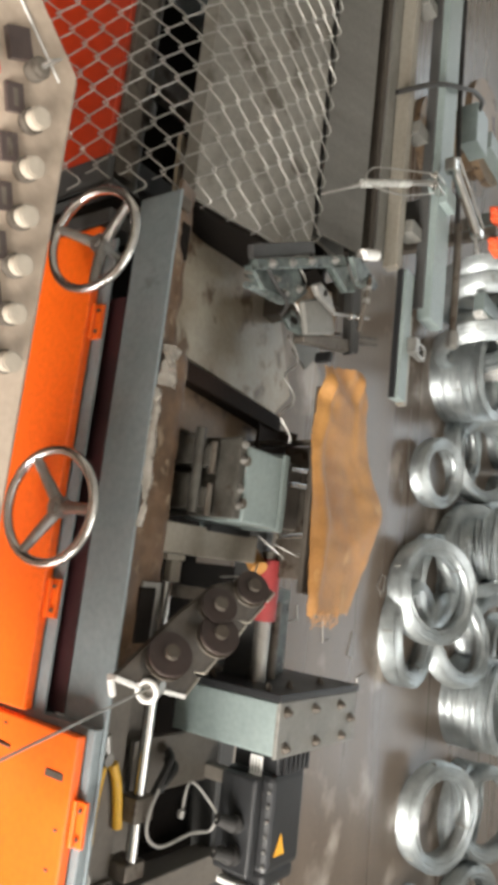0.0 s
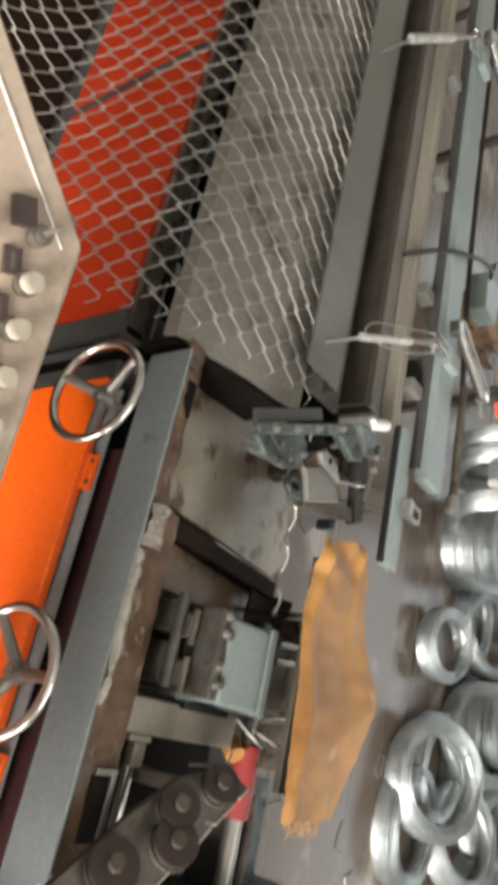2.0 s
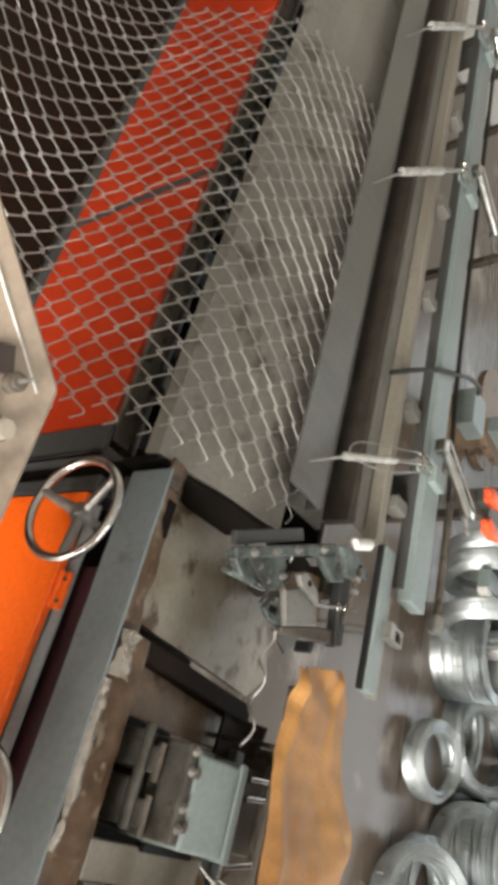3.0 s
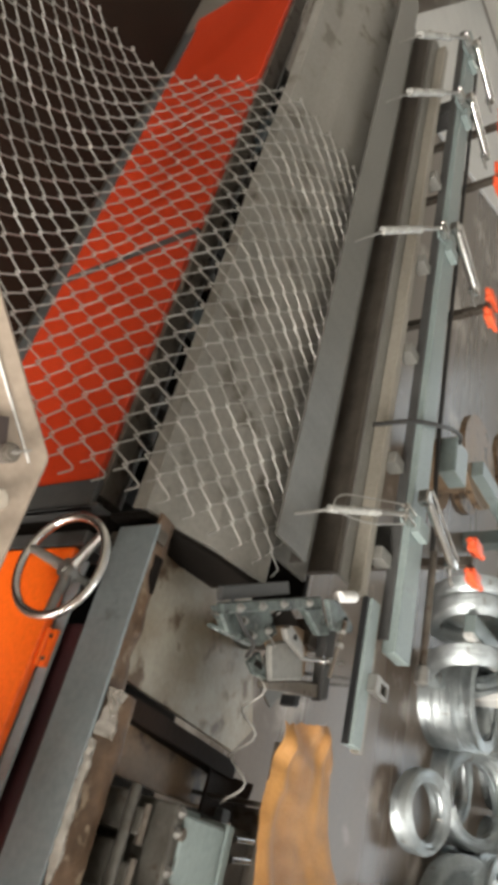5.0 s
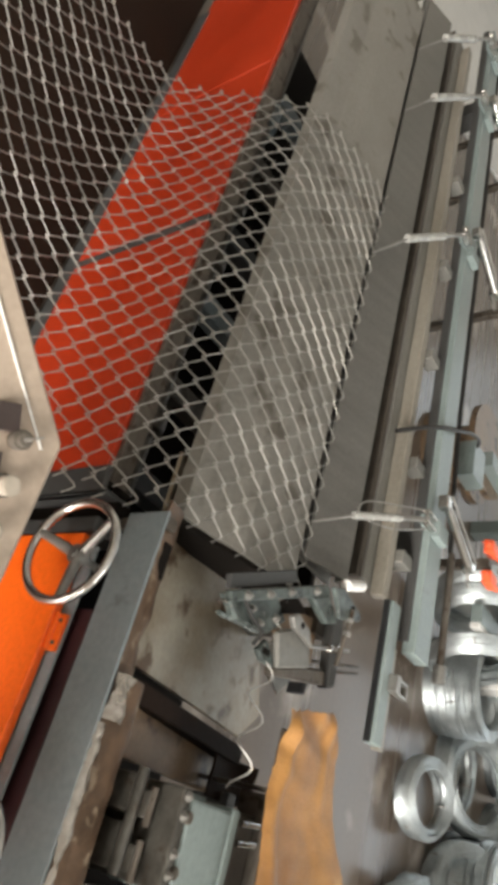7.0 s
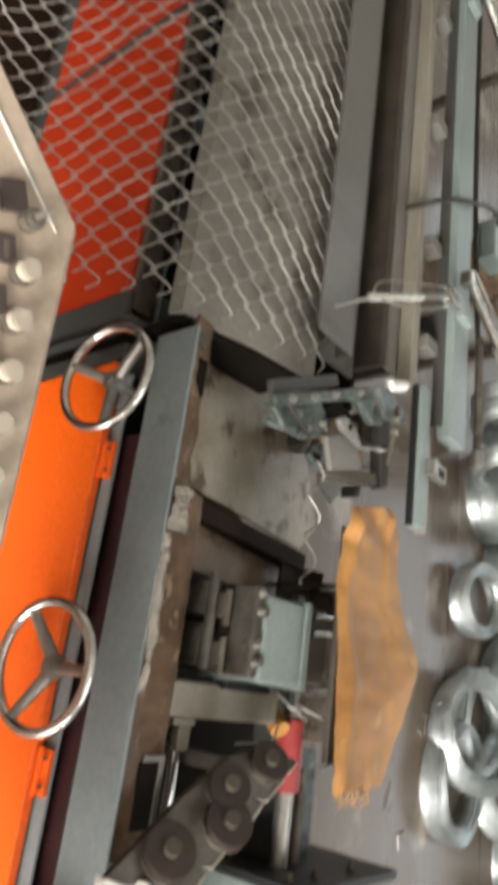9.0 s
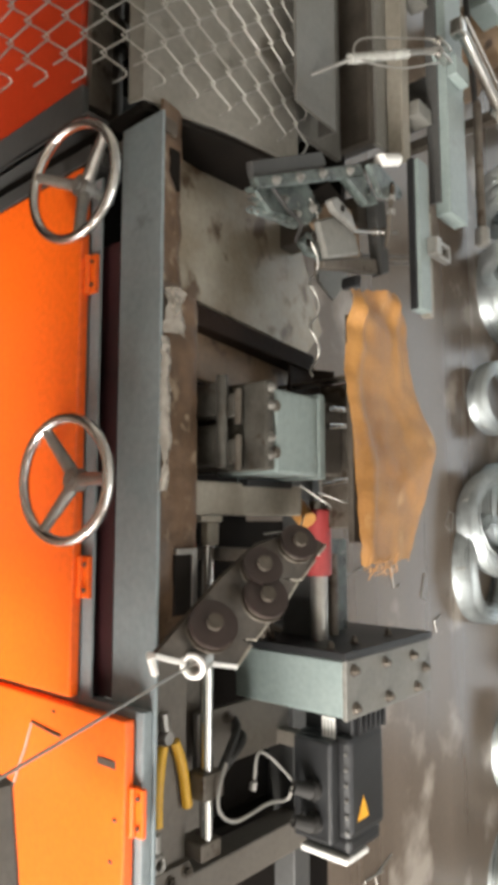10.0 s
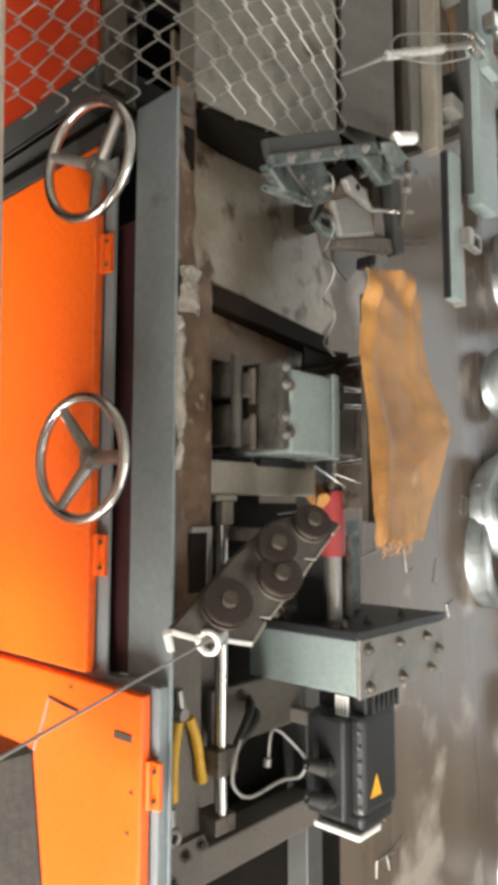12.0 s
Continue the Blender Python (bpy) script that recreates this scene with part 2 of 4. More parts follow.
def prism(outline, z0, z1, bev=0.002):
    """An upright plate with the outline (x, y)."""
    bm = bmesh.new()
    lo = [bm.verts.new((x, y, z0)) for x, y in outline]
    hi = [bm.verts.new((x, y, z1)) for x, y in outline]
    bm.faces.new(lo[::-1])
    bm.faces.new(hi)
    k = len(outline)
    for i in range(k):
        bm.faces.new((lo[i], lo[(i + 1) % k], hi[(i + 1) % k], hi[i]))
    bmesh.ops.recalc_face_normals(bm, faces=bm.faces)
    if bev:
        bmesh.ops.bevel(bm, geom=bm.edges[:], offset=bev, segments=1, affect="EDGES")
    return bm


def hexbolt(p, axis, r=0.008, h=0.008):
    p, a = Vector(p), Vector(axis).normalized()
    return merge(rod(p, p + a * 0.002, r * 1.45, n=16), rod(p + a * 0.002, p + a * (0.002 + h), r, n=6), rod(p + a * (0.002 + h), p + a * (0.006 + h), r * 0.5, n=10))


def thing(name, label, category, group="", at=(0, 0, 0), kind=""):
    e = new(name)
    e.location = at
    e.empty_display_size = 0.05
    return tagged(e, label, category, group, kind)


def structure(name, bm, material, label=""):
    return tagged(obj(name, bm, material), label, "", "", "structure")


# ---- the hall ----
HX0, HX1, HY0, HY1, HZ = -9.0, 4.8, -5.5, 8.5, 5.2
structure("floor", box(HX0 - 0.3, HX1 + 0.3, HY0 - 0.3, HY1 + 0.3, -0.2, 0, 0), FLOOR, "worn brown-grey concrete workshop floor with drag streaks")
structure("wall_west", box(HX0 - 0.25, HX0, HY0, HY1, 0, HZ, 0), WALLM)
structure("wall_south", box(HX0, HX1, HY0 - 0.25, HY0, 0, HZ, 0), WALLM)
structure("wall_east", merge(box(HX1, HX1 + 0.25, HY0, -5.2, 0, HZ, 0), box(HX1, HX1 + 0.25, -1.2, HY1, 0, HZ, 0), box(HX1, HX1 + 0.25, -5.2, -1.2, 2.9, HZ, 0)), WALLM)
structure("wall_north", merge(box(HX0, HX1, HY1, HY1 + 0.25, 0, 2.1, 0), box(HX0, HX1, HY1, HY1 + 0.25, 3.9, HZ, 0), box(HX0, -8.6, HY1, HY1 + 0.25, 2.1, 3.9, 0), box(3.0, HX1, HY1, HY1 + 0.25, 2.1, 3.9, 0)), WALLM)
structure("ceiling", merge(box(HX0, HX1, HY0, 1.0, HZ, HZ + 0.15, 0), box(HX0, HX1, 2.2, HY1, HZ, HZ + 0.15, 0), box(HX0, 0.8, 1.0, 2.2, HZ, HZ + 0.15, 0), box(4.4, HX1, 1.0, 2.2, HZ, HZ + 0.15, 0)), CEIL)

# added dark sheet lays the shade before the machine onto the floor
tagged(obj("floor_shade_sheet", box(-5.2, -0.45, -1.9, 0.02, 0.0, 0.012, 0.004), FLOORSHADE), "added near-black brown sheet for the shaded floor before the machine", "mat")

# ---- the weaving machine: fixed frame ----
machine = thing("weaving_machine", "orange and blue-grey chain-link fence weaving machine with open workings", "machine")
part("front_beam", box(-0.60, 1.25, 0.075, 0.081, 0.6365, 0.738, 0.003), BLUEGREY, machine, "scuffed blue-grey painted steel beam")
part("front_frame", merge(box(-0.52, 1.25, 0.056, 0.061, 0.06, 0.608, 0.002), box(0.335, 1.25, 0.056, 0.0745, 0.60, 0.735, 0.003)), BLUEGREY, machine)
part("slot_strip", box(-0.405, 0.333, 0.0735, 0.0775, 0.56, 0.6363, 0.001), MAROON, machine, "dark maroon primer strip in the slot")
part("foot_rail", box(-2.9, 1.25, 0.03, 0.10, 0.0, 0.06, 0.004), DARKGREY, machine)


def door_panel(x0, x1, y, z0, z1, hinges, label):
    d = part("cover_panel", box(x0, x1, y - 0.018, y, z0, z1, 0.004), ORANGE, machine, label)
    for hx in hinges:
        h = merge(box(hx - 0.033, hx + 0.033, y - 0.004, y + 0.004, z1 - 0.004, z1 + 0.024, 0.002), rod((hx - 0.033, y - 0.006, z1 + 0.004), (hx + 0.033, y - 0.006, z1 + 0.004), 0.005, n=10))
        part("hinge", h, ORANGE, d)
        for sx in (-0.02, 0.02):
            part("hinge_screw", rod((hx + sx, y - 0.0045, z1 + 0.015), (hx + sx, y - 0.0075, z1 + 0.015), 0.0035, n=10), DULL, d)
    return d


door_panel(-0.54, 0.334, 0.052, 0.07, 0.582, (-0.352, 0.149), "glossy orange steel cover panel on small hinges")
low = door_panel(0.345, 1.25, 0.052, 0.07, 0.722, (0.47,), "orange steel cover panel with chipped marks")
part("scratch_mark", sweep([(0.395, 0.0338, 0.565), (0.394, 0.0338, 0.544), (0.388, 0.0338, 0.482), (0.429, 0.0338, 0.466), (0.459, 0.0338, 0.450), (0.504, 0.0338, 0.429)], 0.0028, 6), DULL, low, "grey bared scratch", True)
part("chip_mark", box(0.404, 0.415, 0.0325, 0.0345, 0.660, 0.702, 0.001), DULL, low, "grey paint chip")
for x, z in ((0.484, 0.702), (0.542, 0.694), (0.361, 0.543)):
    part("chip_mark", box(x - 0.002, x + 0.002, 0.0325, 0.0345, z - 0.004, z + 0.004, 0.001), DULL, low)

# end column between the two halves
part("end_column", box(-0.575, -0.545, 0.035, 0.12, 0.0, 0.60, 0.003), DARKGREY, machine)
# black filler puts the gap's shade into colour
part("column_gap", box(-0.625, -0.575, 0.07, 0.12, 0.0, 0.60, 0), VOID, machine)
part("column_angle", merge(box(-0.69, -0.625, 0.03, 0.044, 0.0, 0.58, 0.002), box(-0.632, -0.625, 0.03, 0.10, 0.0, 0.60, 0.001)), DARKGREY, machine)

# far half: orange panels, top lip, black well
# far panels get the dimmed orange, their lower light mixed into the colour
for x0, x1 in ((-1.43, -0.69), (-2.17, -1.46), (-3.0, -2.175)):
    part("cover_panel", box(x0, x1, 0.034, 0.050, 0.04, 0.565, 0.004), SHADEORANGE, machine, "orange steel cover panel behind the mesh, weaker light put into its paint")
part("cover_strap", box(-1.462, -1.428, 0.035, 0.0475, 0.04, 0.562, 0.002), DARKGREY, machine, "dark metal strap at the joint")
part("top_lip", merge(box(-3.0, -0.66, 0.0465, 0.093, 0.5655, 0.58, 0.002), box(-3.0, -0.66, 0.051, 0.073, 0.50, 0.5655, 0)), DULL, machine, "grey steel angle along the panel top")
# near-black sheets stand in for the shade inside the two hollows
part("feed_well", merge(box(0.06, 1.3, 0.25, 0.90, 0.36, 0.375, 0), box(0.73, 1.3, 0.30, 0.96, 0.375, 0.42, 0.003)), VOID, machine, "near-black sheet for the shade under the feed side")
part("well_floor", box(-3.0, 1.25, 0.12, 0.80, 0.26, 0.275, 0), VOID, machine, "near-black sheet for the shade in the machine well")
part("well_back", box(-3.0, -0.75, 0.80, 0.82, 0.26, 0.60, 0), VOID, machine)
for i, x in enumerate((-0.78, -1.05, -1.35, -1.62, -1.95, -2.3)):
    part("cross_member", box(x - 0.03, x + 0.03, 0.09, 0.45, 0.40 + 0.01 * (i % 2), 0.46, 0.006), (DARKGREY, DULL, BLUEGREY)[i % 3], machine)
part("inner_shaft", rod((-2.9, 0.19, 0.45), (-0.72, 0.19, 0.45), 0.022), DULL, machine, smooth=True)
for x in (-0.95, -1.5, -1.72, -2.15, -2.2):
    part("shaft_collar", rod((x, 0.19, 0.45), (x + 0.05, 0.19, 0.45), 0.04, bev=0.004), DULL if x > -2 else BLUEGREY, machine, smooth=True)

# cavity sheet, brown ledge, film and channel
part("oil_tray", moved(prism([(-0.80, 0.16), (-0.80, 0.60), (-0.70, 0.62), (-0.41, 0.78), (-0.34, 0.70), (-0.36, 0.18)], 0.588, 0.598, 0.002), pose(0, 0.40, 0.593) @ pose(0, 0, 0, -7) @ pose(0, -0.40, -0.593)), SHEET, machine, "oily grey sheet-steel tray with brown smears")
part("tray_lip", slab([(0.088, 0.724), (0.102, 0.722), (0.116, 0.719), (0.130, 0.715), (0.144, 0.708), (0.158, 0.690), (0.176, 0.662), (0.198, 0.635), (0.224, 0.618)], -0.63, -0.30, 0.006, 110, 0.006, 3.0, 20.0), GREASE, machine, "grease-caked brown edge of the tray", True)
part("grease_ledge", slab([(0.088, 0.727), (0.102, 0.728), (0.116, 0.727), (0.13, 0.726), (0.144, 0.725), (0.158, 0.723), (0.172, 0.720), (0.184, 0.710), (0.188, 0.66), (0.190, 0.60)], -0.31, 0.245, 0.006, 170, 0.0035, 8.0, 17.0), GREASE, machine, "grease-caked brown ledge", True)
part("film_strip", slab([(0.077, 0.7395), (0.080, 0.744), (0.085, 0.747), (0.091, 0.744), (0.096, 0.738), (0.101, 0.732)], -0.225, 0.015, 0.0006, 150, 0.006, 9.0, 34.0), FILM, machine, "crumpled clear plastic film", True)
part("film_tab", slab([(0.083, 0.742), (0.095, 0.750), (0.108, 0.747), (0.120, 0.741), (0.128, 0.734)], -0.305, -0.232, 0.001, 40, 0.008, 2.0, 38.0), FILM, machine, "crumpled clear plastic film", True)
part("dark_channel", moved(box(-0.019, 0.019, -0.215, 0.195, -0.03, 0.03, 0.003), pose(-0.298, 0.415, 0.625, -3, 0, -3.4)), DARKGREASE, machine, "dark steel channel")
part("brown_plate", moved(box(-0.303, -0.200, 0.19, 0.66, 0.600, 0.615, 0.003), pose(0, 0.43, 0.607) @ pose(0, 0, 0, -6) @ pose(0, -0.43, -0.607)), BROWNPLATE, machine, "browned steel plate")
# black block in place of the notch's shade
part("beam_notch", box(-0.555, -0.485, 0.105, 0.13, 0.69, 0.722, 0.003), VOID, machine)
part("tray_ledge_post", box(-0.60, -0.575, 0.09, 0.12, 0.60, 0.726, 0.003), DULL, machine)

# forming head
head = part("forming_head", merge(box(-0.165, -0.02, 0.285, 0.405, 0.66, 0.80, 0.006), box(-0.172, -0.015, 0.405, 0.424, 0.60, 0.803, 0.003)), SAGE, machine, "sage-grey forming head block")
part("head_side", box(-0.178, -0.166, 0.29, 0.40, 0.60, 0.74, 0.003), SAGE, head)
part("head_casting", merge(box(-0.178, -0.025, 0.262, 0.2845, 0.56, 0.797, 0.006)), CASTGREY, head, "oily cast steel")
part("casting_lug", box(-0.18, -0.12, 0.226, 0.2645, 0.60, 0.715, 0.006), CASTGREY, head)
part("casting_lug", box(-0.105, -0.035, 0.226, 0.2645, 0.60, 0.712, 0.006), CASTGREY, head)
part("casting_bar", rod((-0.19, 0.232, 0.722), (-0.03, 0.232, 0.722), 0.010), CASTGREY, head, "", True)
for x in (-0.165, -0.135, -0.08, -0.05):
    part("casting_bolt", hexbolt((x, 0.273, 0.797), (0, 0, 1), 0.006, 0.004), STEEL, head)
# flat black block gives the pocket its shade by colour
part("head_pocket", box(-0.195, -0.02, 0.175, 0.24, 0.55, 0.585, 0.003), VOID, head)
part("pocket_block", box(-0.19, -0.15, 0.185, 0.235, 0.585, 0.60, 0.004), BLUEGREY, head)
part("pocket_block", box(-0.12, -0.04, 0.185, 0.235, 0.585, 0.596, 0.004), GREASE, head)
for x in (-0.135, -0.055):
    part("head_cap", rod((x, 0.2845, 0.803), (x, 0.2845, 0.795), 0.010, bev=0.002), DULL, head, smooth=True)
    part("head_lug", box(x - 0.024, x + 0.018, 0.238, 0.2615, 0.66, 0.745, 0.005), CASTGREY, head)
    part("lug_pin", rod((x - 0.03, 0.248, 0.745), (x + 0.03, 0.248, 0.745), 0.007, n=12), DULL, head, "", True)
part("guide_block", box(-0.175, -0.030, 0.4245, 0.548, 0.70, 0.755, 0.004), TAUPE, head)
for x in (-0.155, -0.122):
    part("guide_pin", rod((x, 0.475, 0.772), (x - 0.007, 0.556, 0.772), 0.0062, n=12), CHROME, head, "bright steel pin", True)
part("blade_pin", rod((-0.008, 0.446, 0.775), (-0.023, 0.556, 0.775), 0.004, 0.007, n=10), CHROME, head, "bright steel pin", True)
part("bolt_strip", merge(box(-0.22, 0.075, 0.556, 0.578, 0.70, 0.775, 0.003)), DULL, head)
for i in range(10):
    x = -0.205 + i * 0.029
    part("strip_bolt", hexbolt((x, 0.566, 0.775), (0, 0, 1), 0.0075, 0.006), STEEL if i % 3 else DULL, head)

part("cross_arm", box(-0.008, 0.050, 0.195, 0.488, 0.672, 0.70, 0.004), PALEBAR, machine, "pale oily cross arm")
part("arm_bracket", merge(box(0.0505, 0.062, 0.205, 0.256, 0.672, 0.702, 0.003), box(0.062, 0.102, 0.224, 0.252, 0.680, 0.698, 0.004)), PALEBAR, machine, "pale steel angle bracket")
part("arm_lip", box(-0.016, -0.002, 0.31, 0.44, 0.69, 0.712, 0.002), BLACK, machine)

# feed side bed
part("side_bed", box(0.06, 0.70, 0.09, 0.272, 0.585, 0.60, 0.003), TAUPE, machine, "browned bed plate")
part("bed_slot_frame", merge(box(0.103, 0.200, 0.152, 0.162, 0.726, 0.736, 0.001), box(0.103, 0.112, 0.118, 0.152, 0.726, 0.736, 0.001)), STEEL, machine, "bright worn edge of the slot")
# the slot is a black inset, its shade painted rather than cut
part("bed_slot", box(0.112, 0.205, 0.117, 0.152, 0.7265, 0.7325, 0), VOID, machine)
part("guide_shaft", rod((0.10, 0.297, 0.625), (0.635, 0.297, 0.625), 0.0115, n=20), CHROME, machine, "bright steel guide shaft", True)
part("shaft_clamp", box(0.50, 0.545, 0.272, 0.322, 0.60, 0.645, 0.004), DULL, machine)
part("shaft_clamp", box(0.615, 0.645, 0.272, 0.322, 0.58, 0.64, 0.004), DULL, machine)
part("inner_plate", box(0.33, 0.66, 0.345, 0.43, 0.50, 0.515, 0.003), TAUPE, machine)
part("inner_plate", box(0.425, 0.535, 0.34, 0.62, 0.545, 0.56, 0.003), TAUPE, machine, "dusty taupe mounting plate")
part("motor_foot", box(0.500, 0.530, 0.575, 0.605, 0.56, 0.70, 0.003), TAUPE, machine)
for p in ((0.445, 0.42, 0.56), (0.40, 0.17, 0.60), (0.62, 0.16, 0.60), (0.37, 0.19, 0.60)):
    part("bed_bolt", hexbolt(p, (0, 0, 1), 0.009, 0.008), DULL, machine)
part("cross_beam", box(0.738, 0.805, 0.137, 0.86, 0.44, 0.51, 0.004), TAUPE, machine, "dusty taupe steel cross beam")
part("corner_bracket", box(0.645, 0.745, 0.15, 0.272, 0.60, 0.612, 0.003), TAUPE, machine)
for p in ((0.70, 0.195, 0.612), (0.665, 0.225, 0.612), (0.66, 0.262, 0.612)):
    part("bracket_bolt", hexbolt(p, (0, 0, 1), 0.008, 0.008), DULL, machine)
part("rear_rail", merge(box(-0.21, 0.31, 0.575, 0.605, 0.58, 0.66, 0.004), box(0.31, 1.25, 0.74, 0.80, 0.40, 0.48, 0.004)), DARKGREY, machine, "dark grey rear rail")
part("rear_trough", slab([(0.52, 0.64), (0.56, 0.635), (0.61, 0.64), (0.66, 0.66)], -0.275, -0.19, 0.006, 24, 0.010, 14.0), DARKGREASE, machine, "dark greasy trough under the paper", True)
part("rear_channel", box(0.10, 0.297, 0.60, 0.70, 0.585, 0.665, 0.004), OILSAGE, machine, "oily dark green channel")
part("side_tube", rod((0.13, 0.612, 0.685), (0.297, 0.612, 0.685), 0.012, n=16), DULL, machine, "", True)
part("rear_post", box(0.80, 0.87, 0.74, 0.80, 0, 0.40, 0.004), DARKGREY, machine)
part("rear_post", box(-0.20, -0.14, 0.575, 0.605, 0, 0.58, 0.004), DARKGREY, machine)
part("rear_post", box(-1.0, -0.94, 0.72, 0.78, 0, 0.58, 0.004), DARKGREY, machine)
part("drive_shaft", rod((0.02, 0.556, 0.69), (0.315, 0.556, 0.69), 0.018, n=24), STEEL, machine, "grey steel drive shaft", True)
part("shaft_sleeve", rod((0.036, 0.556, 0.69), (0.171, 0.556, 0.69), 0.027, n=28, bev=0.003), RED, machine, "worn red sleeve on the shaft", True)
part("wire_guard", rod((0.03, 0.515, 0.665), (0.06, 0.505, 0.70), 0.02, n=12), KRAFT, machine, smooth=True)
for i in range(3):
    part("link_bar", moved(box(-0.07, 0.07, -0.006, 0.006, -0.006, 0.006, 0.002), pose(0.235 + 0.02 * i, 0.42 + 0.03 * i, 0.62, 0, 0, (40, 65, 20)[i])), DULL, machine)

# gearbox and motor
gear = part("gearbox", box(0.315, 0.416, 0.466, 0.775, 0.542, 0.804, 0.004), SAGE, machine, "sage-grey gearbox with a bolted lid")
part("gearbox_lid", box(0.313, 0.419, 0.463, 0.79, 0.805, 0.814, 0.002), LIDGREY, gear, "plain steel lid")
# black paint here carries the shade of the side turned from the door
part("gearbox_flange", box(0.298, 0.3125, 0.462, 0.80, 0.54, 0.815, 0.002), BLACK, gear, "gearbox side plate, its shaded side put into black paint")
for x, y in ((0.332, 0.488), (0.334, 0.60), (0.336, 0.71), (0.368, 0.762), (0.402, 0.725), (0.40, 0.61), (0.40, 0.492)):
    part("lid_bolt", hexbolt((x, y, 0.814), (0, 0, 1), 0.008, 0.008), DULL, gear)
for y in (0.48, 0.56, 0.69):
    part("flange_bolt", hexbolt((0.298, y, 0.77), (-1, 0, 0), 0.007, 0.009), DULL, gear)
motor = part("servo_motor", merge(box(0.47, 0.655, 0.528, 0.655, 0.655, 0.775, 0.012), box(0.655, 0.685, 0.535, 0.648, 0.662, 0.768, 0.014)), BLACK, machine, "black servo motor with a warning sticker")
ad = part("motor_adaptor", box(0.419, 0.472, 0.545, 0.66, 0.66, 0.772, 0.004), BLACK, motor)
for i in range(6):
    part("cooling_fin", box(0.421, 0.47, 0.562 + 0.018 * i, 0.568 + 0.018 * i, 0.772, 0.780, 0.001), BLACK, motor)
part("name_plate", box(0.437, 0.475, 0.5255, 0.527, 0.715, 0.745, 0), WHITE, motor, "small white name plate")
for i in range(3):
    part("plate_bar", box(0.442, 0.470, 0.5245, 0.5252, 0.721 + 0.008 * i, 0.723 + 0.008 * i, 0), CABLE, motor)
part("warning_sticker", prism([(0.585, 0.575), (0.625, 0.552), (0.625, 0.592)], 0.7752, 0.7762, 0), STICKER, motor, "yellow triangular warning sticker")
part("end_band", box(0.687, 0.699, 0.525, 0.602, 0.66, 0.768, 0.004), WHITE, motor, "white band at the motor's end")
for i in range(6):
    part("motor_screw", rod((0.50 + i * 0.028, 0.5275, 0.768), (0.50 + i * 0.028, 0.5245, 0.768), 0.0035, n=8), STEEL, motor)
for x in (0.565, 0.625):
    part("connector", merge(rod((x, 0.528, 0.715), (x, 0.485, 0.715), 0.019, n=18, bev=0.003), rod((x, 0.485, 0.715), (x - 0.012, 0.452, 0.70), 0.016, 0.011, n=16), ring(0.0185, 0.003, pose(x, 0.505, 0.715, 90, 0, 0), 20, 6)), RUBBER, motor, "black cable connector", True)
part("cable", sweep(curve_pts([(0.553, 0.452, 0.70), (0.587, 0.470, 0.67), (0.585, 0.424, 0.66), (0.595, 0.349, 0.65), (0.568, 0.307, 0.65), (0.527, 0.299, 0.655), (0.486, 0.317, 0.655)], 12), 0.0032, 8), CABLE, motor, "grey cable loop", True)
part("cable", sweep(curve_pts([(0.613, 0.452, 0.70), (0.615, 0.520, 0.68), (0.585, 0.505, 0.68), (0.528, 0.450, 0.68), (0.478, 0.380, 0.68), (0.530, 0.369, 0.675)], 12), 0.0026, 8), CABLE, motor, "grey cable with a bare end", True)
part("cable_end", rod((0.528, 0.369, 0.675), (0.541, 0.367, 0.674), 0.0065, n=12), STEEL, motor, "", True)
for o in (0.0, 0.018):
    part("hose", sweep(curve_pts([(0.560 - o, 0.330 + o, 0.60), (0.530 - o, 0.336 + o, 0.615), (0.494, 0.356 + o, 0.62), (0.458 + o, 0.400 + o, 0.605), (0.455 + o, 0.44, 0.562)], 12), 0.0085, 8), RUBBER, motor, "black hose", True)
part("junction_box", box(0.475, 0.66, 0.4985, 0.5265, 0.665, 0.752, 0.006), BLACK, motor, "black terminal box")

# straightener with grooved rollers
st = part("straightener_plate", prism([(0.244, 0.036), (0.284, 0.206), (0.257, 0.238), (0.246, 0.218), (0.251, 0.249), (0.215, 0.299), (0.205, 0.282), (0.207, 0.318), (0.167, 0.362), (0.158, 0.326), (0.163, 0.371), (0.130, 0.415), (0.104, 0.449), (0.086, 0.406), (0.089, 0.306), (0.098, 0.257), (0.150, 0.165)], 0.772, 0.782, 0.001), GRIME, machine, "stepped steel plate of the wire straightener")


def edge_bar(a, b, z0, z1, wide):
    """A flat bright strip along a plate's edge between two plan points."""
    a, b = Vector((*a, 0)), Vector((*b, 0))
    d = b - a
    return moved(box(-d.length / 2, d.length / 2, -wide / 2, wide / 2, z0, z1, 0.001), Matrix.Translation((a + b) / 2) @ pose(0, 0, 0, 0, 0, math.degrees(math.atan2(d.y, d.x))))


for a, b in (((0.257, 0.239), (0.285, 0.207)), ((0.215, 0.300), (0.252, 0.249)), ((0.167, 0.363), (0.208, 0.318)), ((0.130, 0.416), (0.164, 0.371)), ((0.104, 0.450), (0.122, 0.426))):
    part("worn_edge", edge_bar(a, b, 0.760, 0.7835, 0.0055), PALEBAR, st, "pale worn step edge")
for a, b, z0, z1 in (((0.246, 0.035), (0.264, 0.090), 0.764, 0.7845), ((0.272, 0.140), (0.287, 0.205), 0.764, 0.7845), ((0.250, 0.0365), (0.276, 0.046), 0.766, 0.776)):
    part("plate_edge", edge_bar(a, b, z0, z1, 0.007), WHITE, st, "white painted plate edge")
